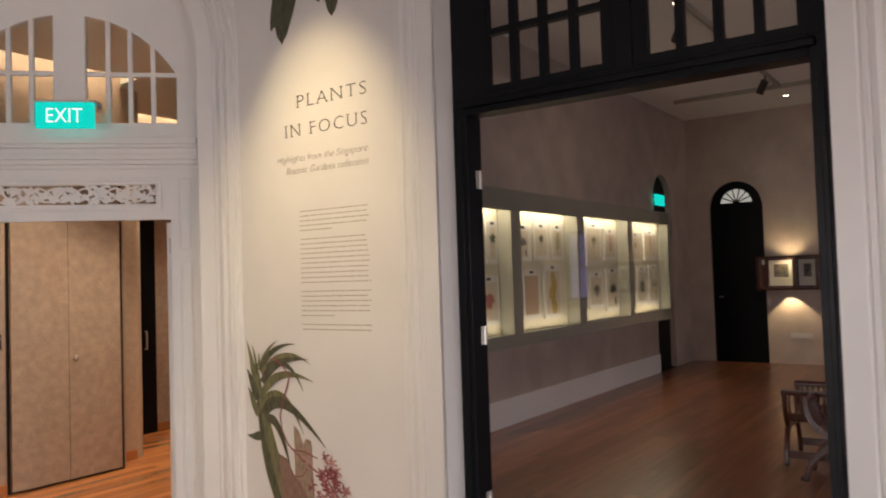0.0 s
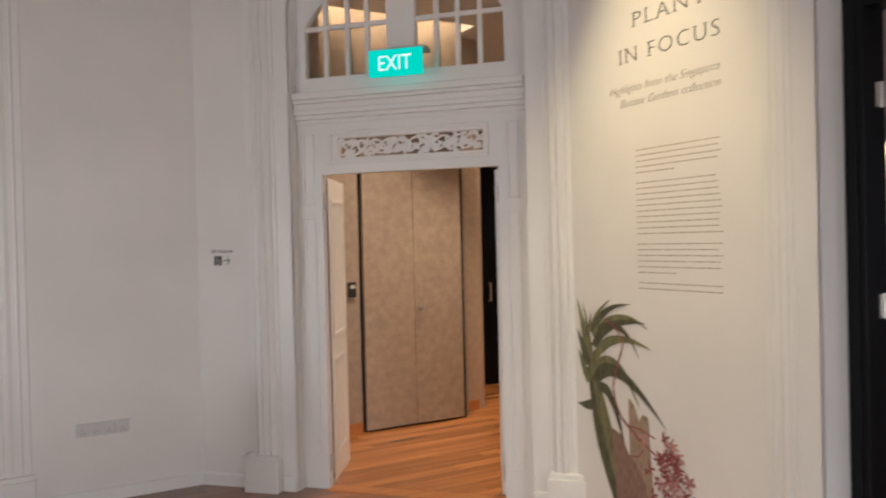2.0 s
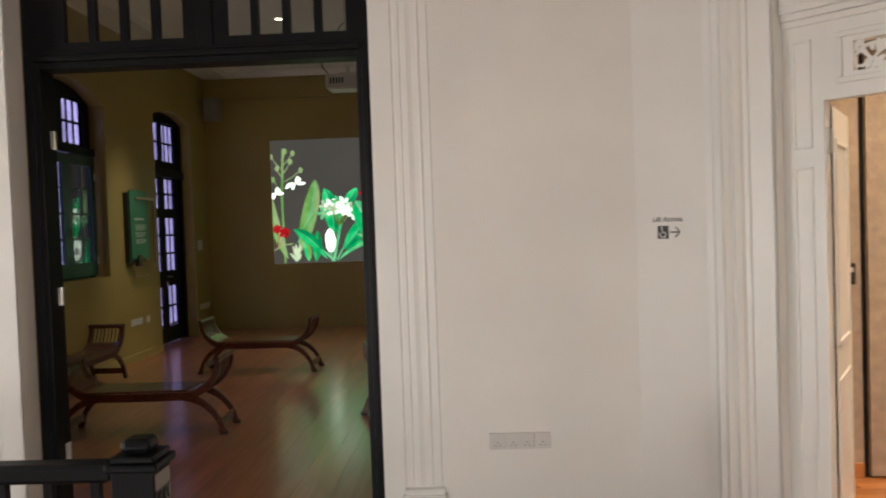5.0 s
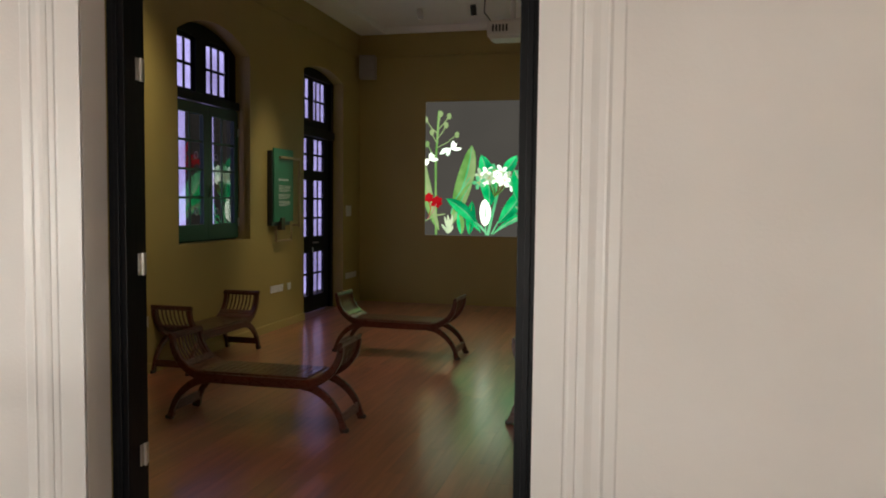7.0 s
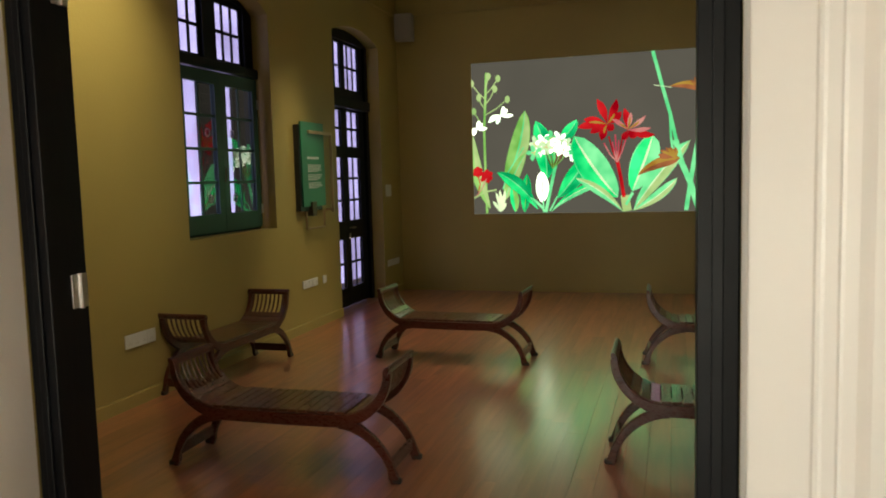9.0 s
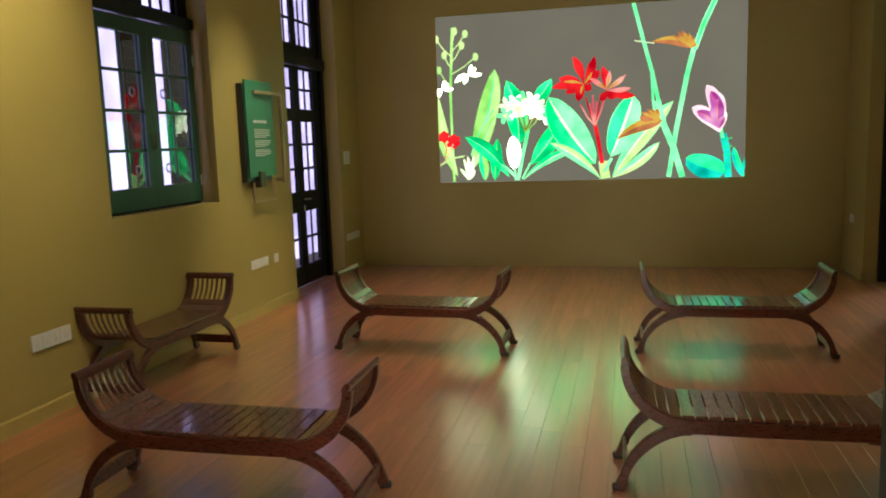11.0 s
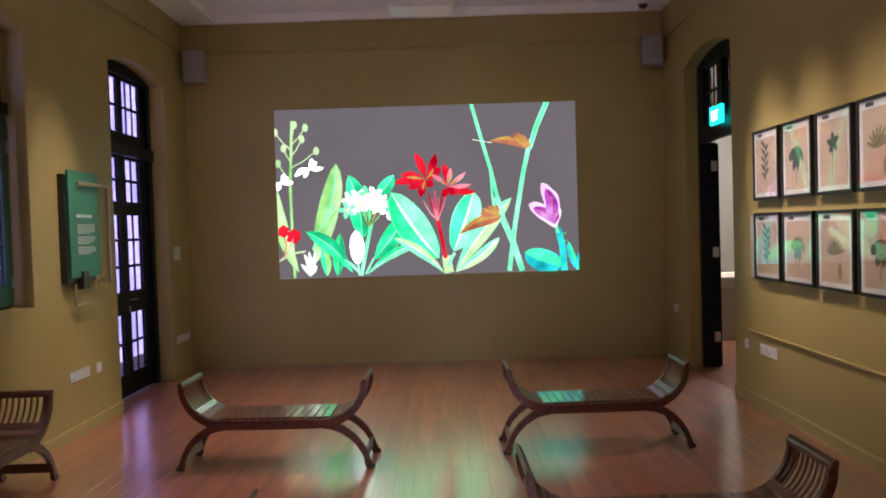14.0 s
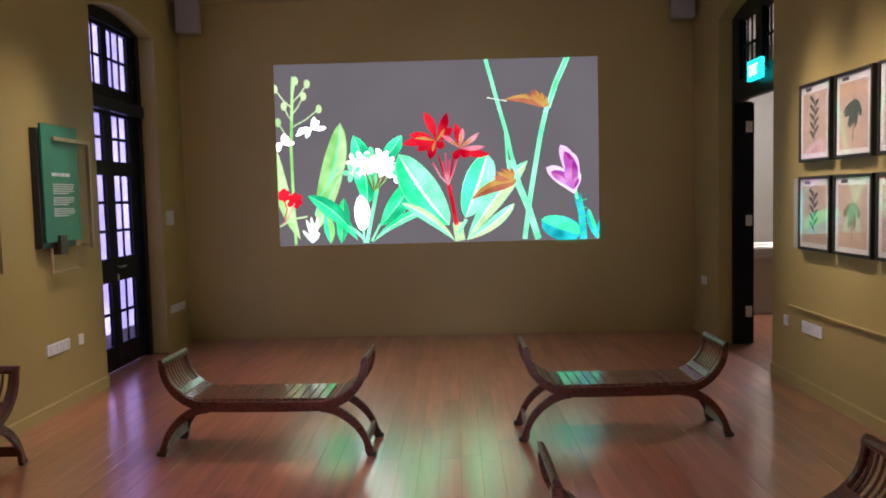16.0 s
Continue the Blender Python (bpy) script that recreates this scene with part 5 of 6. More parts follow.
for y0 in (-DEPTH / 2, DEPTH / 2 - RAIL):
    part("seat_rail", ribbon(bmesh.new(), [(-0.43 + 0.86 * k / 6, 0.321 - 0.004 * math.sin(math.pi * k / 6), 0.066) for k in range(7)], y0 + 0.001, y0 + RAIL - 0.001), MAHOGANY, bench)
    for s in (-1, 1):
        pts = [(s * arm_at(k / 12)[0], arm_at(k / 12)[1] - 0.012, 0.062 - 0.020 * k / 12) for k in range(13)]
        part("arm", ribbon(bmesh.new(), pts, y0, y0 + RAIL), MAHOGANY, bench)
        pts = [(s * leg_at(k / 12)[0], leg_at(k / 12)[1] + 0.001, 0.064 - 0.024 * min(1, k / 9) + (0.012 if k > 10 else 0)) for k in range(12)]
        pts.append((s * 0.672, 0.002, 0.05))
        leg = part("leg", ribbon(bmesh.new(), pts, y0 + 0.0005, y0 + RAIL - 0.0005), MAHOGANY, bench)
        x, z = leg_at(0.97)
        part("foot", block(s * 0.676 - 0.027, s * 0.676 + 0.027, y0 - 0.001, y0 + RAIL + 0.001, 0.0, 0.034, 0.012), SHOE, leg, "worn black foot")
inner0, inner1 = -DEPTH / 2 + RAIL + 0.001, DEPTH / 2 - RAIL - 0.001
n_sl = 14
slat_bm = block(-0.0255, 0.0255, -DEPTH / 2 + 0.012, DEPTH / 2 - 0.012, -0.008, 0.008, 0.002)
slat = part("seat_slat", slat_bm, SLATWOOD, bench, m=pose(-0.372, 0, 0.362))
for k in range(1, n_sl):
    q = slat.copy()
    scene.collection.objects.link(q)
    q.matrix_basis = pose(-0.372 + 0.744 * k / (n_sl - 1), 0, 0.362)
for s in (-1, 1):
    for j, t in enumerate((0.12, 0.26, 0.40)):
        x, z = arm_at(t)
        x2, z2 = arm_at(t + 0.02)
        ang = math.degrees(math.atan2(z2 - z, x2 - x))
        q = slat.copy()
        scene.collection.objects.link(q)
        q.matrix_basis = pose(s * x, 0, z + 0.018, 0, -ang * s, 0)
    for j in range(8):
        y = inner0 + 0.006 + (inner1 - inner0 - 0.03) * j / 7
        pts = [(s * (arm_at(0.46 + 0.50 * k / 6)[0]), arm_at(0.46 + 0.50 * k / 6)[1] + 0.004, 0.012) for k in range(7)]
        part("end_slat", ribbon(bmesh.new(), pts, y, y + 0.017), SLATWOOD, bench)
    x, z = arm_at(1.0)
    bm = tube(bmesh.new(), [(s * x, -DEPTH / 2 - 0.006, z), (s * x, DEPTH / 2 + 0.006, z)], 0.024, 12)
    for v in bm.verts:
        v.co.x += -(v.co.x - s * x) * 0.3 + (v.co.z - z) * 0.35 * s
    part("crest", bm, MAHOGANY, bench)
    x, z = leg_at(0.78)
    part("stretcher", block(s * x - 0.011, s * x + 0.011, inner0 - 0.002, inner1 + 0.002, z - 0.032, z + 0.032, 0.003), MAHOGANY, bench)
for x, y, rz, label in ((1.335, 5.09, 1, ""), (-1.18, 2.235, 1, ""), (1.225, 2.78, 1, ""), (-2.665, 3.96, 90, "dark mahogany bench with slatted ends along the wall")):
    q = copy_thing(bench, pose(x, y, 0, 0, 0, rz))
    if label:
        tagged(q, label)
bench.matrix_basis = pose(-0.97, 4.89, 0, 0, 0, -2)

# ---------------------------------------------------------------- things on the projection room's walls
panel = thing("text_panel", F_L @ pose(0.03, 0, 0), "teal printed text panel held in a bronze bracket", "information panel")
part("board", block(5.605, 6.14, -0.078, -0.058, 1.335, 2.225, 0.003), TEAL, panel)
part("panel_back", block(5.575, 6.085, -0.057, -0.002, 1.29, 2.19, 0.003), BLACKPLAST, panel)
part("bracket_arm", block(5.73, 6.30, -0.108, -0.084, 2.105, 2.135, 0.003), BRASS, panel, "bronze bar across the panel")
part("bracket_upright", block(6.272, 6.30, -0.108, -0.078, 1.25, 2.104, 0.003), BRASS, panel, "bronze upright bar")
part("bracket_foot", block(6.274, 6.298, -0.077, -0.002, 1.27, 1.30, 0.002), BRASS, panel)
part("bracket_head", block(6.274, 6.298, -0.083, -0.002, 2.107, 2.133, 0.002), BRASS, panel)
part("clip", block(5.765, 5.865, -0.1, -0.002, 1.235, 1.385, 0.003), DARKSTEEL, panel)
# tube tracing the pale rim of the panel's shadow on the wall
loop = [(5.72, -0.045, 1.285), (5.72, -0.045, 1.10), (6.15, -0.045, 1.10), (6.15, -0.045, 1.285)]
part("shelf_loop", tube(bmesh.new(), loop, 0.014, 6), BRASS, panel, "pale bronze outline of the shadow under the panel")
for u0_, u1_ in ((5.725, 5.795), (5.805, 5.845), (5.855, 5.915), (5.925, 5.995)):
    part("panel_title", block(u0_, u1_, -0.080, -0.0785, 1.836, 1.862), PLASTIC, panel)
rnd = random.Random(21)
for k in range(15):
    if k not in (5, 10):
        u_, end_ = 5.733, 6.06 - (0.09 if k in (4, 9, 14) else 0.012 * (k % 3))
        while u_ < end_ - 0.015:
            w_ = min(rnd.uniform(0.02, 0.055), end_ - u_)
            part("panel_word", block(u_, u_ + w_ - 0.006, -0.080, -0.0785, 1.770 - k * 0.0172, 1.7785 - k * 0.0172), PLASTIC, panel)
            u_ += w_

outlet(F_L, 5.845, 0.507, (0.20, 0.146), "white plastic socket plate on the olive wall")
outlet(F_L, 6.20, 0.505, (0.086,), "small white plastic plate on the olive wall", detail=False)
outlet(F_L, 8.31, 1.45, (0.20,), "square white switch plate beside the glazed door", 0.16, detail=False, name="light_switch")
outlet(F_L, 8.42, 0.45, (0.30, 0.146), "white plastic socket plate beside the glazed door")
outlet(F_L, 3.08, 0.483, (0.088, 0.146, 0.10), "white plastic socket plate low on the wall", 0.10)
outlet(F_R, -5.88, 0.515, (0.15, 0.18), "white plastic socket plate below the prints", 0.09)
outlet(F_R, -6.34, 0.515, (0.086,), "small white plastic plate below the prints", detail=False)
outlet(F_R, -8.45, 0.62, (0.16,), "small white plate in the room corner", 0.09, detail=False)
# raised strip drawn where the washers' light ends on the wall
part("wall_ledge", block(-6.28, -2.0, -0.02, 0.0, 0.640, 0.656, 0.004), OLIVE, None, "thin olive strip standing for the shade edge under the prints", "ledge", kind="structure", m=F_R)


def sheet_plant(parent, u, w, h, seed, mats, lift0=0.0):
    """A small botanical study: a stalk with leaves, fruit below."""
    rnd = random.Random(seed)
    kind = seed % 4
    mat = mats[seed % len(mats)]
    bm = bmesh.new()
    put = lambda a, b, l: (u + a, -0.0006 - lift0 - l, w + b)
    if kind == 0:
        for k in range(9):
            y = h * (-0.22 + 0.055 * k)
            s = 1 if k % 2 else -1
            blade(bm, (0, y), (s * h * 0.13, y + h * 0.11), h * 0.05, 0.1 * s, put, 0.0002 * k, 0.6, steps=6)
        stalk(bm, [(0, -h * 0.3), (0, h * 0.28)], h * 0.012, put)
    elif kind == 1:
        for k in range(6):
            a = 0.6 + k * 0.75
            blade(bm, (0, h * 0.15), (h * 0.22 * math.cos(a), h * (0.12 - 0.30 * abs(math.sin(a)))), h * 0.10, 0.1, put, 0.0002 * k, 0.6, steps=6)
        stalk(bm, [(0, -h * 0.32), (h * 0.02, h * 0.2)], h * 0.014, put)
    elif kind == 2:
        for k in range(8):
            a = 0.25 + k * 0.37
            blade(bm, (0, -h * 0.05), (h * 0.24 * math.cos(a), -h * 0.05 + h * 0.24 * math.sin(a)), h * 0.045, 0.05, put, 0.0002 * k, 0.6, steps=6)
        disc(bm, (h * 0.12, -h * 0.25), h * 0.045, h * 0.10, put, 0.001)
    else:
        for k in range(5):
            a = 0.3 + k * 1.25
            blade(bm, (0, h * 0.1), (h * 0.15 * math.cos(a), h * 0.1 + h * 0.13 * math.sin(a)), h * 0.075, 0.1, put, 0.0002 * k, 0.6, steps=6)
        stalk(bm, [(-h * 0.03, -h * 0.3), (0, h * 0.12)], h * 0.014, put)
    return part("specimen", bm, mat, parent)


def picture(frame_m, u, z, w, h, seed, label):
    root = thing("picture_frame", frame_m @ pose(u, 0, z), label, "framed print", "framed botanical prints")
    b, d = 0.024, 0.044
    for nm, q in (("frame_side", (-w / 2, -w / 2 + b, -h / 2, h / 2)), ("frame_side", (w / 2 - b, w / 2, -h / 2, h / 2)),
                  ("frame_rail", (-w / 2 + b, w / 2 - b, -h / 2, -h / 2 + b)), ("frame_rail", (-w / 2 + b, w / 2 - b, h / 2 - b, h / 2))):
        part(nm, block(q[0], q[1], -d, 0, q[2], q[3], 0.002), EBONY, root)
    part("mount", block(-w / 2 + b, w / 2 - b, -0.034, -0.004, -h / 2 + b, h / 2 - b), PAPER, root, "white mount board")
    part("sheet", block(-w / 2 + 0.065, w / 2 - 0.065, -0.036, -0.0345, -h / 2 + 0.06, h / 2 - 0.075), TAN, root, "aged tan paper")
    sheet_plant(root, 0, 0.0, h * 1.0, seed, (BLOOM, BLOOM, BLOOM2), 0.0365)
    part("label_tab", block(-w / 2 + 0.10, -w / 2 + 0.19, -0.036, -0.0345, h / 2 - 0.062, h / 2 - 0.036), INK, root)
    q = part("glass", block(-w / 2 + b, w / 2 - b, -0.0415, -0.0395, -h / 2 + b, h / 2 - b), GLASS, root)
    q.visible_shadow = False
    return root


for k in range(6):
    u = -(5.80 - 0.557 * k)
    picture(F_R, u, 2.10, 0.497, 0.59, (0, 1, 3, 2, 1, 0)[k], "black framed botanical study on tan paper under glass")
    picture(F_R, u, 1.413, 0.507, 0.565, (4, 5, 2, 1, 0, 3)[k], "black framed leaf study on tan paper under glass")
part("label_plate", block(-6.20, -6.075, -0.012, -0.002, 1.13, 1.68, 0.002), GREIGE, None, "pale acrylic caption plate beside the prints", "caption", m=F_R)


def speaker(m, label):
    root = thing("loudspeaker", m, label, "speaker", "wall speakers")
    part("cabinet", block(-0.125, 0.125, -0.05, 0.13, -0.18, 0.18, 0.012), GREYPLAST, root)
    part("grille", block(-0.112, 0.112, -0.062, -0.05, -0.168, 0.168, 0.004), GREYPLAST, root)
    part("wall_bracket", block(-0.03, 0.03, 0.13, 0.20, -0.03, 0.03), BLACKPLAST, root)
    return root


speaker(pose(-2.68, 8.62, 3.685, 0, 0, 8), "grey box loudspeaker high in the corner")
speaker(pose(2.81, 8.62, 3.70, 0, 0, -8), "grey box loudspeaker high in the corner")

prj = thing("projector", pose(0.14, 5.12, 3.28), "white ceiling projector on a short mount", "projector")
part("case", block(-0.245, 0.245, -0.16, 0.16, 0, 0.165, 0.025), PLASTIC, prj)
part("base_plate", block(-0.21, 0.21, -0.13, 0.13, -0.012, 0.001, 0.004), PLASTIC, prj)
part("lens", tube(bmesh.new(), [(0.08, 0.15, 0.085), (0.08, 0.20, 0.085)], 0.05, 16), BLACKPLAST, prj)
part("mount_pole", tube(bmesh.new(), [(0, 0, 0.16), (0, 0, 1.04)], 0.025), PLASTIC, prj)
part("mount_plate", block(-0.1, 0.1, -0.1, 0.1, 0.155, 0.185, 0.004), STEEL, prj)
part("cable", tube(bmesh.new(), [(-0.20, -0.02, 0.15), (-0.30, -0.02, 0.28), (-0.29, -0.02, 0.46), (-0.16, -0.01, 0.62), (-0.03, 0, 0.80)], 0.007, 6), BLACKPLAST, prj)
for k in range(5):
    part("vent", block(-0.19 + k * 0.035, -0.17 + k * 0.035, -0.1615, -0.1595, 0.05, 0.12), BLACKPLAST, prj)
dome = thing("dome_camera", pose(2.66, 8.40, GZ), "small dark security dome under the ceiling", "camera dome")
part("base", tube(bmesh.new(), [(0, 0, 0), (0, 0, -0.04)], 0.06, 16), PLASTIC, dome)
part("dome", tube(bmesh.new(), [(0, 0, -0.04), (0, 0, -0.07), (0, 0, -0.09)], [0.055, 0.045, 0.018], 16), BLACKPLAST, dome)


def lamp_can(m, label, parent_name="ceiling_spotlight", white=True, tilt=(0, 0)):
    root = thing(parent_name, m, label, "spotlight", "ceiling spotlights")
    part("stem", tube(bmesh.new(), [(0, 0, 0), (0, 0, -0.10)], 0.012, 8), STEEL if not white else PLASTIC, root)
    can = part("can", tube(bmesh.new(), [(0, 0, 0.02), (0, 0, -0.12)], 0.042, 16), PLASTIC if white else BLACKPLAST, root, m=pose(0, 0, -0.12, tilt[0], tilt[1]))
    part("lens", tube(bmesh.new(), [(0, 0, -0.1205), (0, 0, -0.122)], 0.034, 16), LAMP, can)
    return root


for lx, ly, tx, ty, tz, w, cone in WASH:
    s = 1 if tx > lx else -1
    lamp_can(pose(lx - s * 0.06, ly + 0.10, GZ + 0.10), "small white ceiling spotlight aimed at the wall", tilt=(0, -38 * s))
for lx, ly, white in ((-1.6, 7.75, True), (-0.82, 7.7, False), (1.0, 7.9, True)):
    lamp_can(pose(lx, ly, GZ + 0.20), "small %s ceiling spotlight near the far wall" % ("white" if white else "black"), white=white, tilt=(25, 0))
for lx, ly, w in DOWN:
    root = thing("downlight", pose(lx, ly, GZ + 0.10), "white recessed ceiling downlight", "downlight", "ceiling downlights")
    part("rim", tube(bmesh.new(), [(0, 0, 0), (0, 0, -0.012)], 0.06, 18), PLASTIC, root)
    part("lens", tube(bmesh.new(), [(0, 0, -0.0125), (0, 0, -0.014)], 0.045, 18), LAMP, root)

# ---------------------------------------------------------------- lift lobby
bm = bmesh.new()
box(bm, 3.27, 3.875, 0.70, 0.85, 0, 3.76)
box(bm, 3.875, 5.0, 0.80, 0.95, 0, 3.76)
part("wall_lobby_north", bm, LININGPANEL, None, "beige textured wall panelling of the lobby", "wall", kind="structure")
cup = thing("cupboard_door", pose(0, 0, 0), "beige textured double cupboard door with a steel knob", "cupboard")
for a, b in ((3.90, 4.383), (4.387, 4.875)):
    part("leaf", block(a, b, 0.66, 0.70, 0.018, 2.95, 0.003), LININGPANEL, cup)
# the shade round the cupboard leaves is put in as black blocks
part("reveal", block(3.878, 4.897, 0.715, 0.79, 0.0, 3.0), BLACKPLAST, cup, "black block standing for the shade in the gap")
part("side_reveal", block(4.879, 4.902, 0.672, 0.714, 0.0, 3.0), BLACKPLAST, cup, "black block standing for the shade in the gap")
part("knob", tube(bmesh.new(), [(4.425, 0.66, 1.06), (4.425, 0.63, 1.06), (4.425, 0.615, 1.06), (4.425, 0.605, 1.06)], [0.012, 0.014, 0.03, 0.02], 14), STEEL, cup, "round steel knob", smooth=True)
bm = bmesh.new()
pts = [(4.92, 0.93), (5.20, 0.93)] + [(5.20 + 0.12 * math.sin(k * math.pi / 12), 1.05 - 0.12 * math.cos(k * math.pi / 12)) for k in range(1, 7)] + [(5.32, 2.0), (4.92, 2.0)]
prism(bm, pts, 0, 3.76, lambda u, w, a: (u, w, a))
part("wall_lobby_return", tidy(bm), LININGSIDE, None, "pale beige rounded lobby wall", "wall", kind="structure")
for side, size in (("north_far", (5.32, 8.2, 1.98, 2.13, 0, 3.76)), ("east", (8.05, 8.2, -1.3, 1.98, 0, 3.6)), ("south", (4.475, 8.05, -1.33, -1.29, 0, 3.6)), ("west", (3.13, 3.268, -0.10, 0.85, 0, 3.6))):
    part("wall_lobby_" + side, block(*size), LININGPANEL, None, "beige textured lobby wall", "wall", kind="structure")
ld = thing("lobby_door", pose(0, 0, 0), "tall black door in the lobby wall", "door")
part("leaf", block(5.60, 6.12, 1.94, 1.979, 0, 2.55, 0.004), DARKWOOD, ld)
part("pull", tube(bmesh.new(), [(5.98, 1.94, 0.95), (5.98, 1.91, 0.95), (5.98, 1.91, 1.15), (5.98, 1.94, 1.15)], 0.01, 8), STEEL, ld)
bm = bmesh.new()
box(bm, 3.272, 3.872, 0.688, 0.699, 0, 0.09, 0.002)
box(bm, 4.925, 5.195, 0.918, 0.929, 0, 0.09, 0.002)
box(bm, 6.13, 8.0, 1.968, 1.979, 0, 0.09, 0.002)
part("baseboard_lobby", bm, FLOOR_L, None, "low timber skirting in the lobby", "skirting", kind="structure")
bm = bmesh.new()
box(bm, 2.9, 5.0, -1.4, 0.52, 3.6, 3.7)
box(bm, 5.0, 8.2, -1.4, 1.80, 3.6, 3.7)
box(bm, 2.9, 8.2, 0.48, 2.2, 3.765, 3.80)
part("ceiling_lobby", bm, CEIL, None, "white lobby ceiling with a light slot along the wall", "ceiling", kind="structure")
for a, b, y in ((3.30, 4.95, 0.535), (5.4, 8.0, 1.815)):
    part("cove_light", block(a, b, y, y + 0.04, 3.70, 3.73), COVE, None, "warm strip light hidden in the ceiling slot", "light strip")
rd_ = thing("card_reader", pose(3.80, 0.70, 1.243), "small black card reader on the lobby wall", "card reader")
part("body", block(-0.035, 0.035, -0.025, 0, -0.065, 0.065, 0.006), BLACKPLAST, rd_)
part("display", block(-0.02, 0.02, -0.0265, -0.0245, 0.01, 0.04), PLASTIC, rd_)

# ---------------------------------------------------------------- gallery beyond the east doorway
GXF = 14.9
wall("wall_gallery_north", pierced(4.47, 15.1, 0, 4.6, 0, 0.18, [Gap(13.06, 13.93, 0, 2.75, 0.52)]), PLASTER, onwall((0, -1.5, 0), (1, 0)), "grey lime plastered gallery wall")
wall("wall_gallery_east", pierced(1.3, 10.2, 0, 4.6, 0, 0.25, [Gap(1.88, 2.79, 0, 2.72, 0.48), Gap(4.25, 4.75, 1.1, 2.5)]), PLASTER, onwall((GXF, 0, 0), (0, -1)), "grey mottled plaster gallery wall")
wall("wall_gallery_south", pierced(4.3, 15.1, 0, 4.6, 0, 0.2, [Gap(7.7, 9.3, 0.5, 2.5, 0.15)]), PLASTER, onwall((0, -10.2, 0), (1, 0)), "grey plaster gallery wall with a tall window")
part("ceiling_gallery", block(4.3, 15.1, -10.2, -1.3, 4.4, 4.6), CEIL, None, "dim white gallery ceiling", "ceiling", kind="structure")
part("baseboard_gallery", block(4.48, 13.05, -1.525, -1.499, 0, 0.30, 0.006), CEIL, None, "tall pale skirting along the gallery wall", "skirting", kind="structure")
rail2 = thing("lighting_track", pose(0, 0, 0), "grey ceiling lighting track with black spotlights", "lighting track")
part("track", block(13.08, 13.12, -4.8, -1.9, 4.34, 4.40), GREIGE, rail2)
part("track", block(8.2, 13.07, -3.52, -3.48, 4.34, 4.40), GREIGE, rail2)
for x, y in ((8.92, -3.36), (12.15, -3.50)):
    head = part("head", tube(bmesh.new(), [(x, y, 4.27), (x + 0.07, y + 0.10, 4.12)], 0.055, 12), BLACKPLAST, rail2, "black spotlight head")
    part("stem", tube(bmesh.new(), [(x, y, 4.34), (x, y, 4.25)], 0.012, 8), BLACKPLAST, head)
for x, y in ((8.55, -3.42), (13.95, -3.43)):
    dl = thing("downlight", pose(x, y, 4.40), "small lit recessed gallery downlight", "downlight", "gallery downlights")
    part("rim", tube(bmesh.new(), [(0, 0, 0), (0, 0, -0.012)], 0.05, 18), PLASTIC, dl)
    part("lens", tube(bmesh.new(), [(0, 0, -0.0125), (0, 0, -0.014)], 0.036, 18), LAMP, dl)

w2 = thing("window_2", onwall((GXF, 0, 0), (0, -1)), "narrow dark framed gallery window full of daylight", "window", kind="structure")
wp = grid(4.31, 4.69, 1.16, 2.44, 2, 4, 0.03)
part("window_frame", pierced(4.252, 4.748, 1.102, 2.498, 0.10, 0.15, wp), DARKWOOD, w2)
glaze(w2, wp, 0.125)
part("backdrop_gallery", block(15.3, 15.35, -6.5, -2.9, 0.2, 3.6), OUTSIDE, None, "pale bright daylight outside the gallery window", "backdrop", kind="structure")

d6 = thing("door_6", onwall((GXF, 0, 0), (0, -1)), "black arched gallery door with a fan-shaped light", "door", kind="structure")
crown = Gap(1.885, 2.785, 0, 2.72, 0.475)
fanarch = Gap(2.06, 2.61, 2.82, 2.83, 0.235)
part("leaf", pierced(1.885, 2.785, 0, 0, 0.05, 0.11, [fanarch], crown), DARKWOOD, d6)
part("fanlight", pierced(2.05, 2.62, 2.80, 0, 0.09, 0.10, [], Gap(2.05, 2.62, 2.81, 2.84, 0.24)), FANSKY, d6, "pale daylit fan window")
bm = bmesh.new()
for k in range(1, 7):
    a = math.pi * k / 7
    stalk(bm, [(2.335 - 0.05 * math.cos(a), 2.82 + 0.04 * math.sin(a)), (2.335 - 0.30 * math.cos(a), 2.82 + 0.27 * math.sin(a))], 0.02, lambda u, w, l: (u, 0.075, w))
disc(bm, (2.335, 2.815), 0.06, 0.06, lambda u, w, l: (u, 0.074, w))
part("fan_bar", bm, DARKWOOD, d6)
part("handle", tube(bmesh.new(), [(1.98, 0.05, 1.15), (1.98, 0.02, 1.15), (2.06, 0.02, 1.15)], 0.01, 6), STEEL, d6)
d7 = thing("door_7", onwall((0, -1.5, 0), (1, 0)), "black pointed doorway beside the showcase", "door", kind="structure")
part("leaf", pierced(13.065, 13.925, 0, 0, 0.10, 0.15, [], Gap(13.065, 13.925, 0, 2.75, 0.515)), DARKWOOD, d7)
exit_sign(onwall((0, -1.5, 0), (1, 0)) @ pose(13.22, -0.05, 2.82), 0.40, 0.18, "", "lit turquoise exit sign over the gallery doorway")

show = thing("wall_showcase", pose(0, 0, 0), "long grey wall showcase with lit bays of botanical sheets", "display case")
bays = [Gap(7.755 - 1.4, 7.755, 1.04, 2.335), Gap(7.96, 9.36, 1.04, 2.345), Gap(9.56, 11.0, 1.05, 2.36), Gap(11.18, 12.66, 1.06, 2.375)]
bays.insert(0, Gap(4.75, 6.15, 1.04, 2.335))
FS = onwall((0, -1.85, 0), (1, 0))
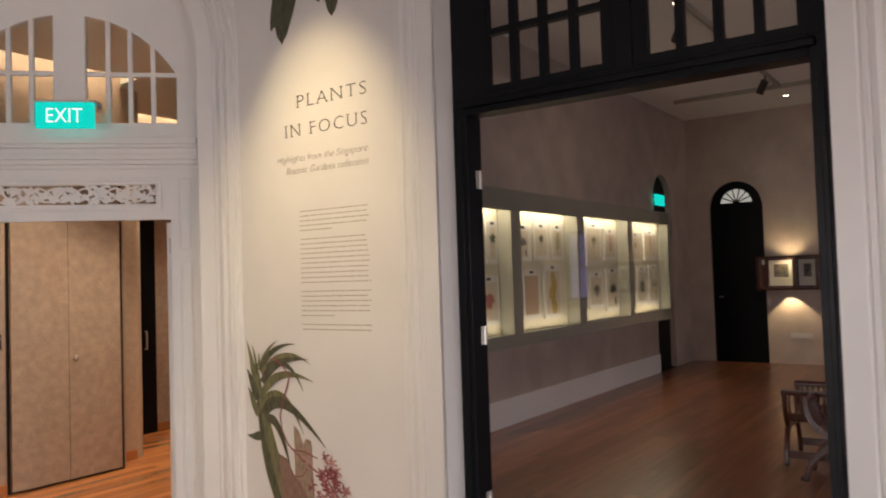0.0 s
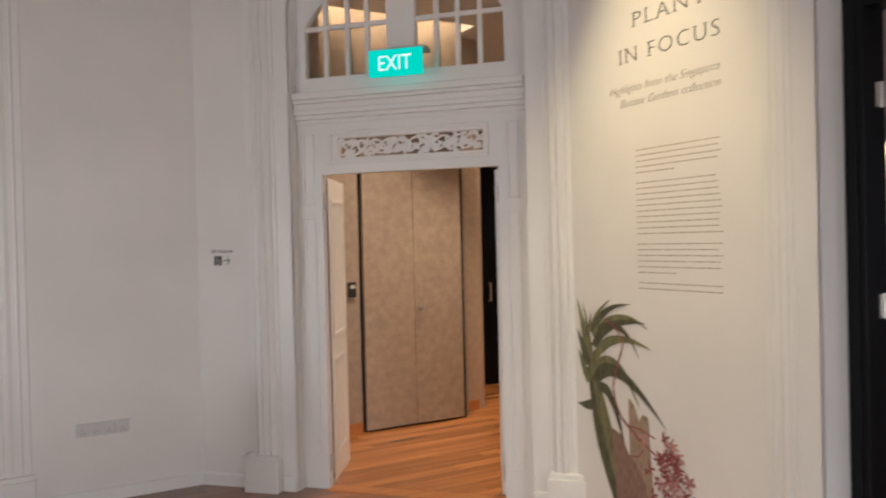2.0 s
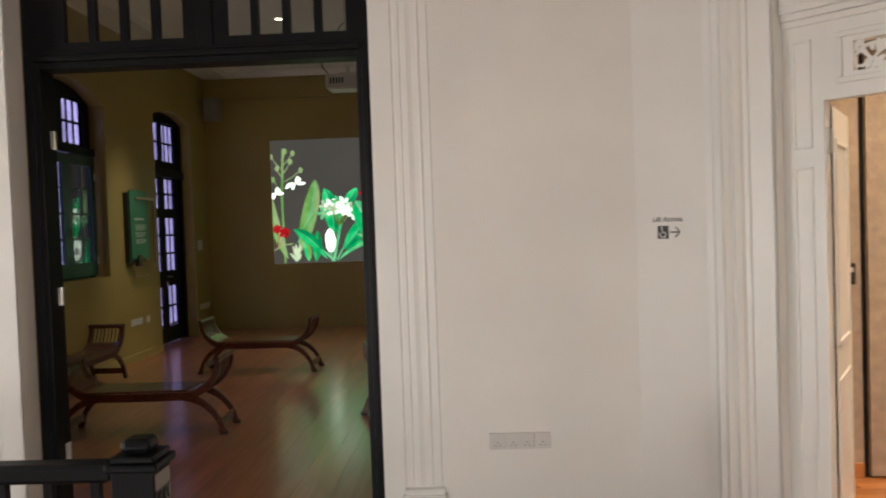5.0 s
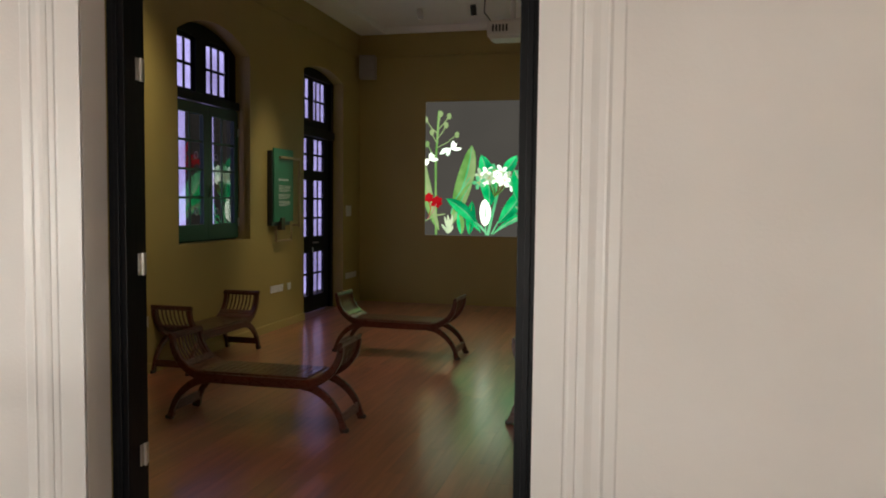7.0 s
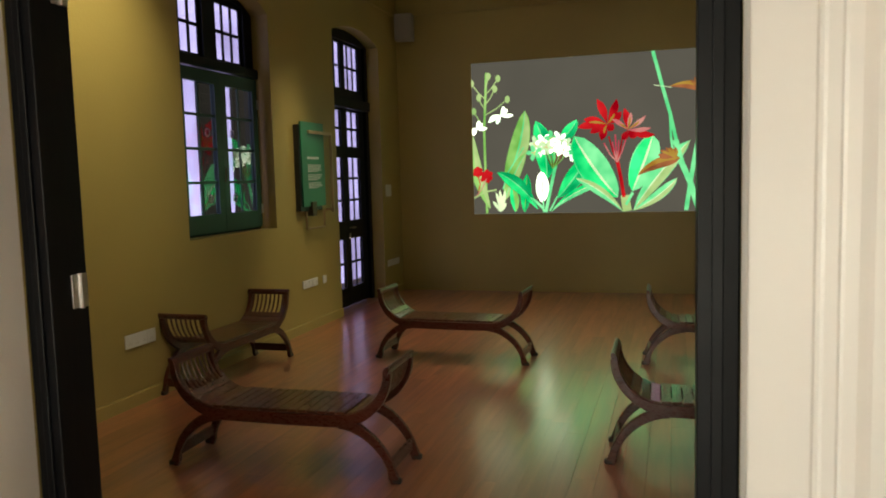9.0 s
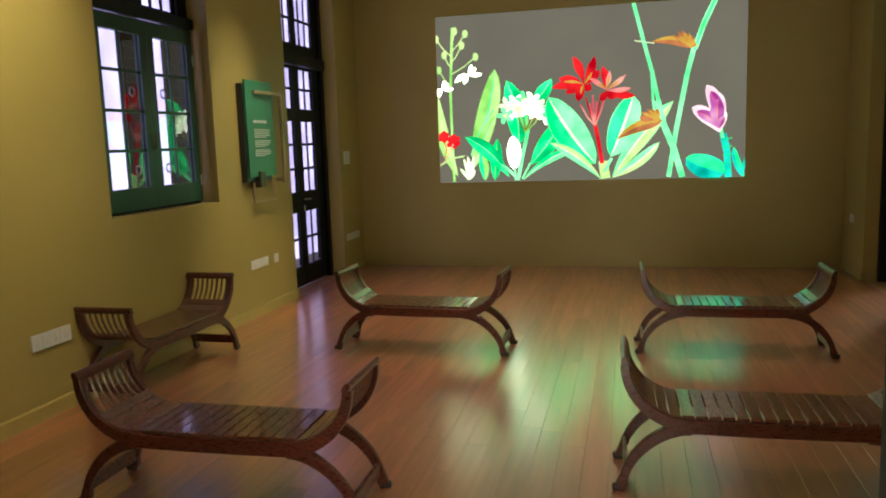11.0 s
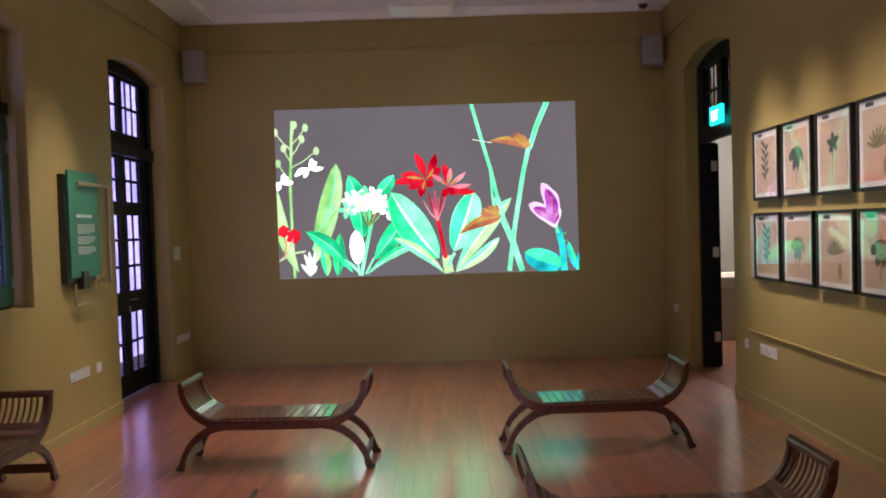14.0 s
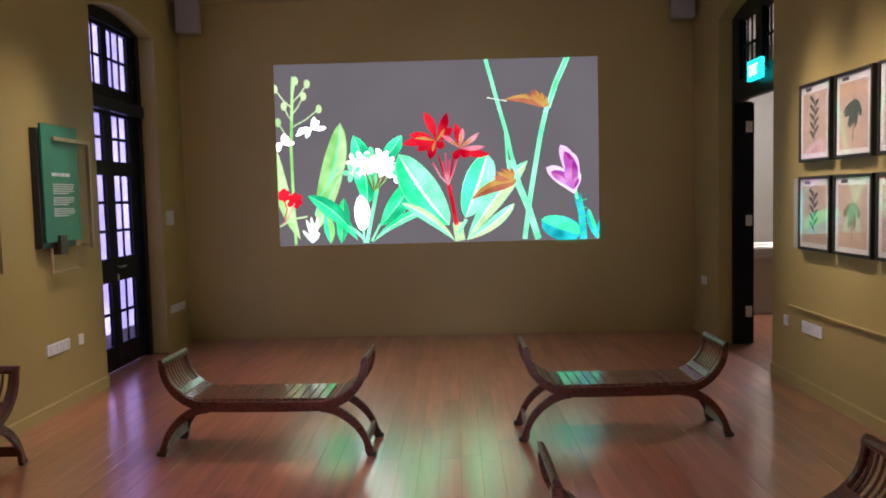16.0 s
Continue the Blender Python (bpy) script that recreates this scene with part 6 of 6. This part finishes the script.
part("front", pierced(4.6, 12.74, 0.90, 2.56, 0, 0.03, bays), GREIGE, show, m=FS)
bm = bmesh.new()
box(bm, 4.6, 12.74, 0.03, 0.348, 2.40, 2.56)
box(bm, 4.6, 12.74, 0.03, 0.348, 0.90, 1.03)
for a, b in zip([4.6] + [g.u1 for g in bays], [g.u0 for g in bays] + [12.74]):
    box(bm, a, b, 0.031, 0.166, 1.03, 2.40)
part("carcass", bm, GREIGE, show, m=FS)
part("lining", block(4.7, 12.7, 0.168, 0.30, 1.031, 2.399), CREAM, show, "cream fabric lining", m=FS)
q = part("glass", block(4.61, 12.73, -0.010, -0.005, 0.92, 2.55), CASEGLASS, show, "clear front glazing", m=FS)
q.visible_shadow = False
TOP, LOW = (1.82, 2.25), (1.16, 1.72)
SHEETS = [[(5.0, 5.35, TOP), (5.45, 5.8, TOP), (5.1, 5.5, LOW), (5.6, 6.0, LOW)],
          [(6.75, 7.1, TOP), (7.2, 7.45, TOP), (7.5, 7.72, (1.78, 2.24)), (6.8, 7.2, LOW), (7.3, 7.72, (1.15, 1.66))],
          [(8.1, 8.43, (1.81, 2.22)), (8.51, 8.87, TOP), (8.94, 9.27, TOP), (8.22, 8.63, LOW), (8.73, 9.17, (1.14, 1.77))],
          [(9.93, 10.4, (1.75, 2.31)), (10.5, 10.92, TOP), (9.98, 10.43, (1.19, 1.67)), (10.53, 10.96, (1.13, 1.71))],
          [(11.4, 11.88, (1.79, 2.23)), (12.0, 12.52, (1.83, 2.28)), (11.64, 12.07, LOW), (12.15, 12.58, (1.15, 1.74))]]
seed = 0
for bi, row in enumerate(SHEETS):
    for k, (ua, ub, (za, zb)) in enumerate(row):
        seed += 1
        w, h = ub - ua, zb - za
        brown, ochre = (bi, k) == (2, 3), (bi, k) == (2, 4)
        sh = thing("mounted_sheet", FS @ pose((ua + ub) / 2, 0.165, (za + zb) / 2), "plain brown mounted sheet in the showcase" if brown else "pale mounted botanical sheet in the showcase", "botanical sheet", "showcase sheets")
        part("mount", block(-w / 2, w / 2, -0.02, 0, -h / 2, h / 2, 0.002), PAPER, sh)
        part("paper", block(-w / 2 + 0.05, w / 2 - 0.05, -0.0225, -0.0205, -h / 2 + 0.05, h / 2 - 0.075), BROWNPAPER if brown else AGED, sh)
        if ochre:
            for n_ in range(5):
                part("specimen", disc(bmesh.new(), (0.03 * math.sin(n_ * 2.1), 0.15 - 0.085 * n_), 0.06 + 0.015 * (n_ % 3), 0.08, lambda a, b, l: (a, -0.0235 - l, b), 0.0002 * n_, 14, 0.15), BLOOM3, sh)
        elif not brown:
            sheet_plant(sh, 0, -0.01, h, seed, (BLOOM, BLOOM2, BLOOM4, SLATE, BLOOM, BLOOM2, BLOOM4), 0.0235)
        part("caption", block(-0.04, 0.04, -0.0225, -0.0205, h / 2 - 0.05, h / 2 - 0.02), INK, sh)

wallbox = thing("wall_display", onwall((GXF, 0, 0), (0, -1)), "wooden wall display case holding two lit portraits of plants", "display case")
bm = bmesh.new()
for q in ((2.70, 2.75, 1.26, 1.84), (3.62, 3.67, 1.26, 1.84), (2.70, 3.67, 1.26, 1.30), (2.70, 3.67, 1.80, 1.84), (3.27, 3.31, 1.3, 1.8)):
    box(bm, q[0], q[1], -0.28, 0, q[2], q[3], 0.004)
part("case", bm, MAHOGANY, wallbox)
part("back", block(2.75, 3.62, -0.02, -0.002, 1.30, 1.80), MAHOGANY, wallbox)
for a, b in ((2.86, 3.24), (3.33, 3.60)):
    part("mount", block(a, b, -0.06, -0.03, 1.33, 1.77), PAPER, wallbox)
    part("picture", block(a + 0.08, b - 0.07, -0.063, -0.061, 1.48, 1.70), SLATE, wallbox)
part("label", block(2.80, 2.84, -0.295, -0.285, 1.70, 1.78), PAPER, wallbox)
outlet(onwall((GXF, 0, 0), (0, -1)), 3.32, 0.48, (0.17, 0.17), "white socket plates on the gallery wall")
outlet(onwall((GXF, 0, 0), (0, -1)), 2.83, 1.05, (0.05,), "small white switch below the display", 0.12, detail=False)

stool = copy_thing(bench, pose(8.0, -4.64, 0) @ Matrix.Diagonal((0.45, 1.05, 1, 1)))
tagged(stool, "small dark mahogany seat with slatted ends on the gallery floor", group="gallery benches")
tagged(copy_thing(bench, pose(7.46, -5.33, 0, 0, 0, 91)), "dark mahogany bench standing on the gallery floor", group="gallery benches")

# ---------------------------------------------------------------- floors, board by board
def plank_mesh(length, width):
    bm = bmesh.new()
    c = 0.0007
    h = 0.02
    lo = [bm.verts.new((x, y, -h)) for x, y in ((0, 0), (width, 0), (width, length), (0, length))]
    mid = [bm.verts.new((x, y, -c)) for x, y in ((0, 0), (width, 0), (width, length), (0, length))]
    top = [bm.verts.new((x, y, 0)) for x, y in ((c, c), (width - c, c), (width - c, length - c), (c, length - c))]
    bm.faces.new(top)
    for a, b in ((lo, mid), (mid, top)):
        for k in range(4):
            bm.faces.new((a[k], a[(k + 1) % 4], b[(k + 1) % 4], b[k]))
    me = bpy.data.meshes.new("floor_board")
    bm.to_mesh(me)
    bm.free()
    return me


def board_floor(name, x0, x1, y0, y1, width, along_x, materials, label, seed, start=None, near=None):
    """A floor cut to boards of random lengths: each a part where near(x, y) holds, the rest joined."""
    rnd = random.Random(seed)
    loose, joint = materials
    root = thing(name, pose(0, 0, 0), label, "floor", kind="structure")
    verts, faces, made = [], [], {}
    a0, a1, b0, b1 = (y0, y1, x0, x1) if along_x else (x0, x1, y0, y1)
    a = a0
    c, g = 0.0007, 0.0004
    while a < a1 - 0.01:
        w = min(width, a1 - a)
        b = b0 - rnd.uniform(0, 1.2)
        while b < b1:
            e = round(b + rnd.choice((1.1, 1.4, 1.7, 2.0, 2.3)), 4)
            p, q = max(b, b0, start(a) if start else b0), min(e, b1)
            b = e
            if q - p < 0.02:
                continue
            mx, my = ((p + q) / 2, a + w / 2) if along_x else (a + w / 2, (p + q) / 2)
            if near is None or near(mx, my):
                key = (round(q - p, 3), round(w, 3))
                if key not in made:
                    made[key] = plank_mesh(key[0] - 2 * g, key[1] - 2 * g)
                    made[key].materials.append(loose)
                ob = new("floor_board", made[key])
                ob.parent = root
                ob.matrix_basis = pose(p + g, a + w - g, 0, 0, 0, -90) if along_x else pose(a + g, p + g, 0)
                continue
            n = len(verts)
            for inset, z in ((g, -0.006), (g, -c), (g + c, 0.0)):
                for s_, t_ in ((a + inset, p + inset), (a + w - inset, p + inset), (a + w - inset, q - inset), (a + inset, q - inset)):
                    verts.append((t_, s_, z) if along_x else (s_, t_, z))
            faces.append((n + 8, n + 9, n + 10, n + 11) if not along_x else (n + 11, n + 10, n + 9, n + 8))
            for lvl in (0, 4):
                for k in range(4):
                    f = (n + lvl + k, n + lvl + (k + 1) % 4, n + lvl + 4 + (k + 1) % 4, n + lvl + 4 + k)
                    faces.append(f if not along_x else f[::-1])
        a += w
    if verts:
        me = bpy.data.meshes.new("farther_boards")
        me.from_pydata(verts, [], faces)
        me.materials.append(joint)
        rest = new("farther_boards", me)
        rest.parent = root
        tagged(rest, kind="stuff")
    return root


part("floor_base", block(-6.2, 15.2, -10.4, 13.3, -0.25, -0.005), GAPS, None, "dark subfloor under the boards", "floor", kind="structure")
board_floor("floor_hall", -6.0, 4.3, -10.0, 0.02, 0.10, True, HALL_BOARDS, "reddish hardwood board floor of the hall", 4, None, lambda x, y: x > 0.2 and y > -4.5)
board_floor("floor_lobby", 2.4, 8.1, -1.29, 2.1, 0.10, True, LOBBY_BOARDS, "warm oiled hardwood boards in the lobby", 5,
              lambda a: 2.50 - a).location.z = 0.001
part("threshold_diagonal", block(0.90, 2.12, 0.03, 0.16, -0.02, 0.005, 0.002), FLOOR_L, None, "worn hardwood threshold under the white door", "threshold", kind="structure", m=F_B)
board_floor("floor_gallery", 4.3, 14.9, -10.0, -1.5, 0.10, True, HALL_BOARDS, "dark reddish board floor of the gallery", 6, None, lambda x, y: 4.3 < x < 12.5 and y > -5.2)
board_floor("floor_next_room", 3.27, 9.0, 5.5, 13.0, 0.10, False, HALL_BOARDS, "reddish board floor of the next room", 7, None, lambda x, y: x < 4.8 and y > 7.0)
board_floor("floor_threshold_east", 2.99, 3.27, 6.60, 8.02, 0.12, False, HALL_BOARDS, "hardwood threshold of the black doorway", 9)
board_floor("floor_threshold_west", -3.2, -2.87, 6.70, 8.05, 0.12, False, HALL_BOARDS, "hardwood threshold of the glazed door", 10)
board_floor("floor_threshold", -0.9, 1.04, 0.02, 0.30, 0.12, True, HALL_BOARDS, "hardwood threshold of the doorway", 8)

floor_g = thing("floor_projection", pose(0, 0, 0), "glossy reddish hardwood boards of the projection room", "floor", kind="structure")
BW = 0.125
lengths = (1.35, 1.6, 1.9, 2.2)
shared = {}
rnd = random.Random(12)
x = GX0
while x < GX1:
    w = BW - 0.0008
    y = 0.30 - rnd.choice((0, 0.5, 0.9))
    while y < GY1 - 0.01:
        L = rnd.choice(lengths)
        p, q = max(y, 0.30), min(y + L, GY1)
        key = round(q - p, 2)
        if key > 0.02:
            if key not in shared:
                shared[key] = plank_mesh(key - 0.0008, w)
                shared[key].materials.append(FLOOR_G)
            b = new("floor_board", shared[key])
            b.parent = floor_g
            b.location = (x, p, 0)
        y += L
    x += BW
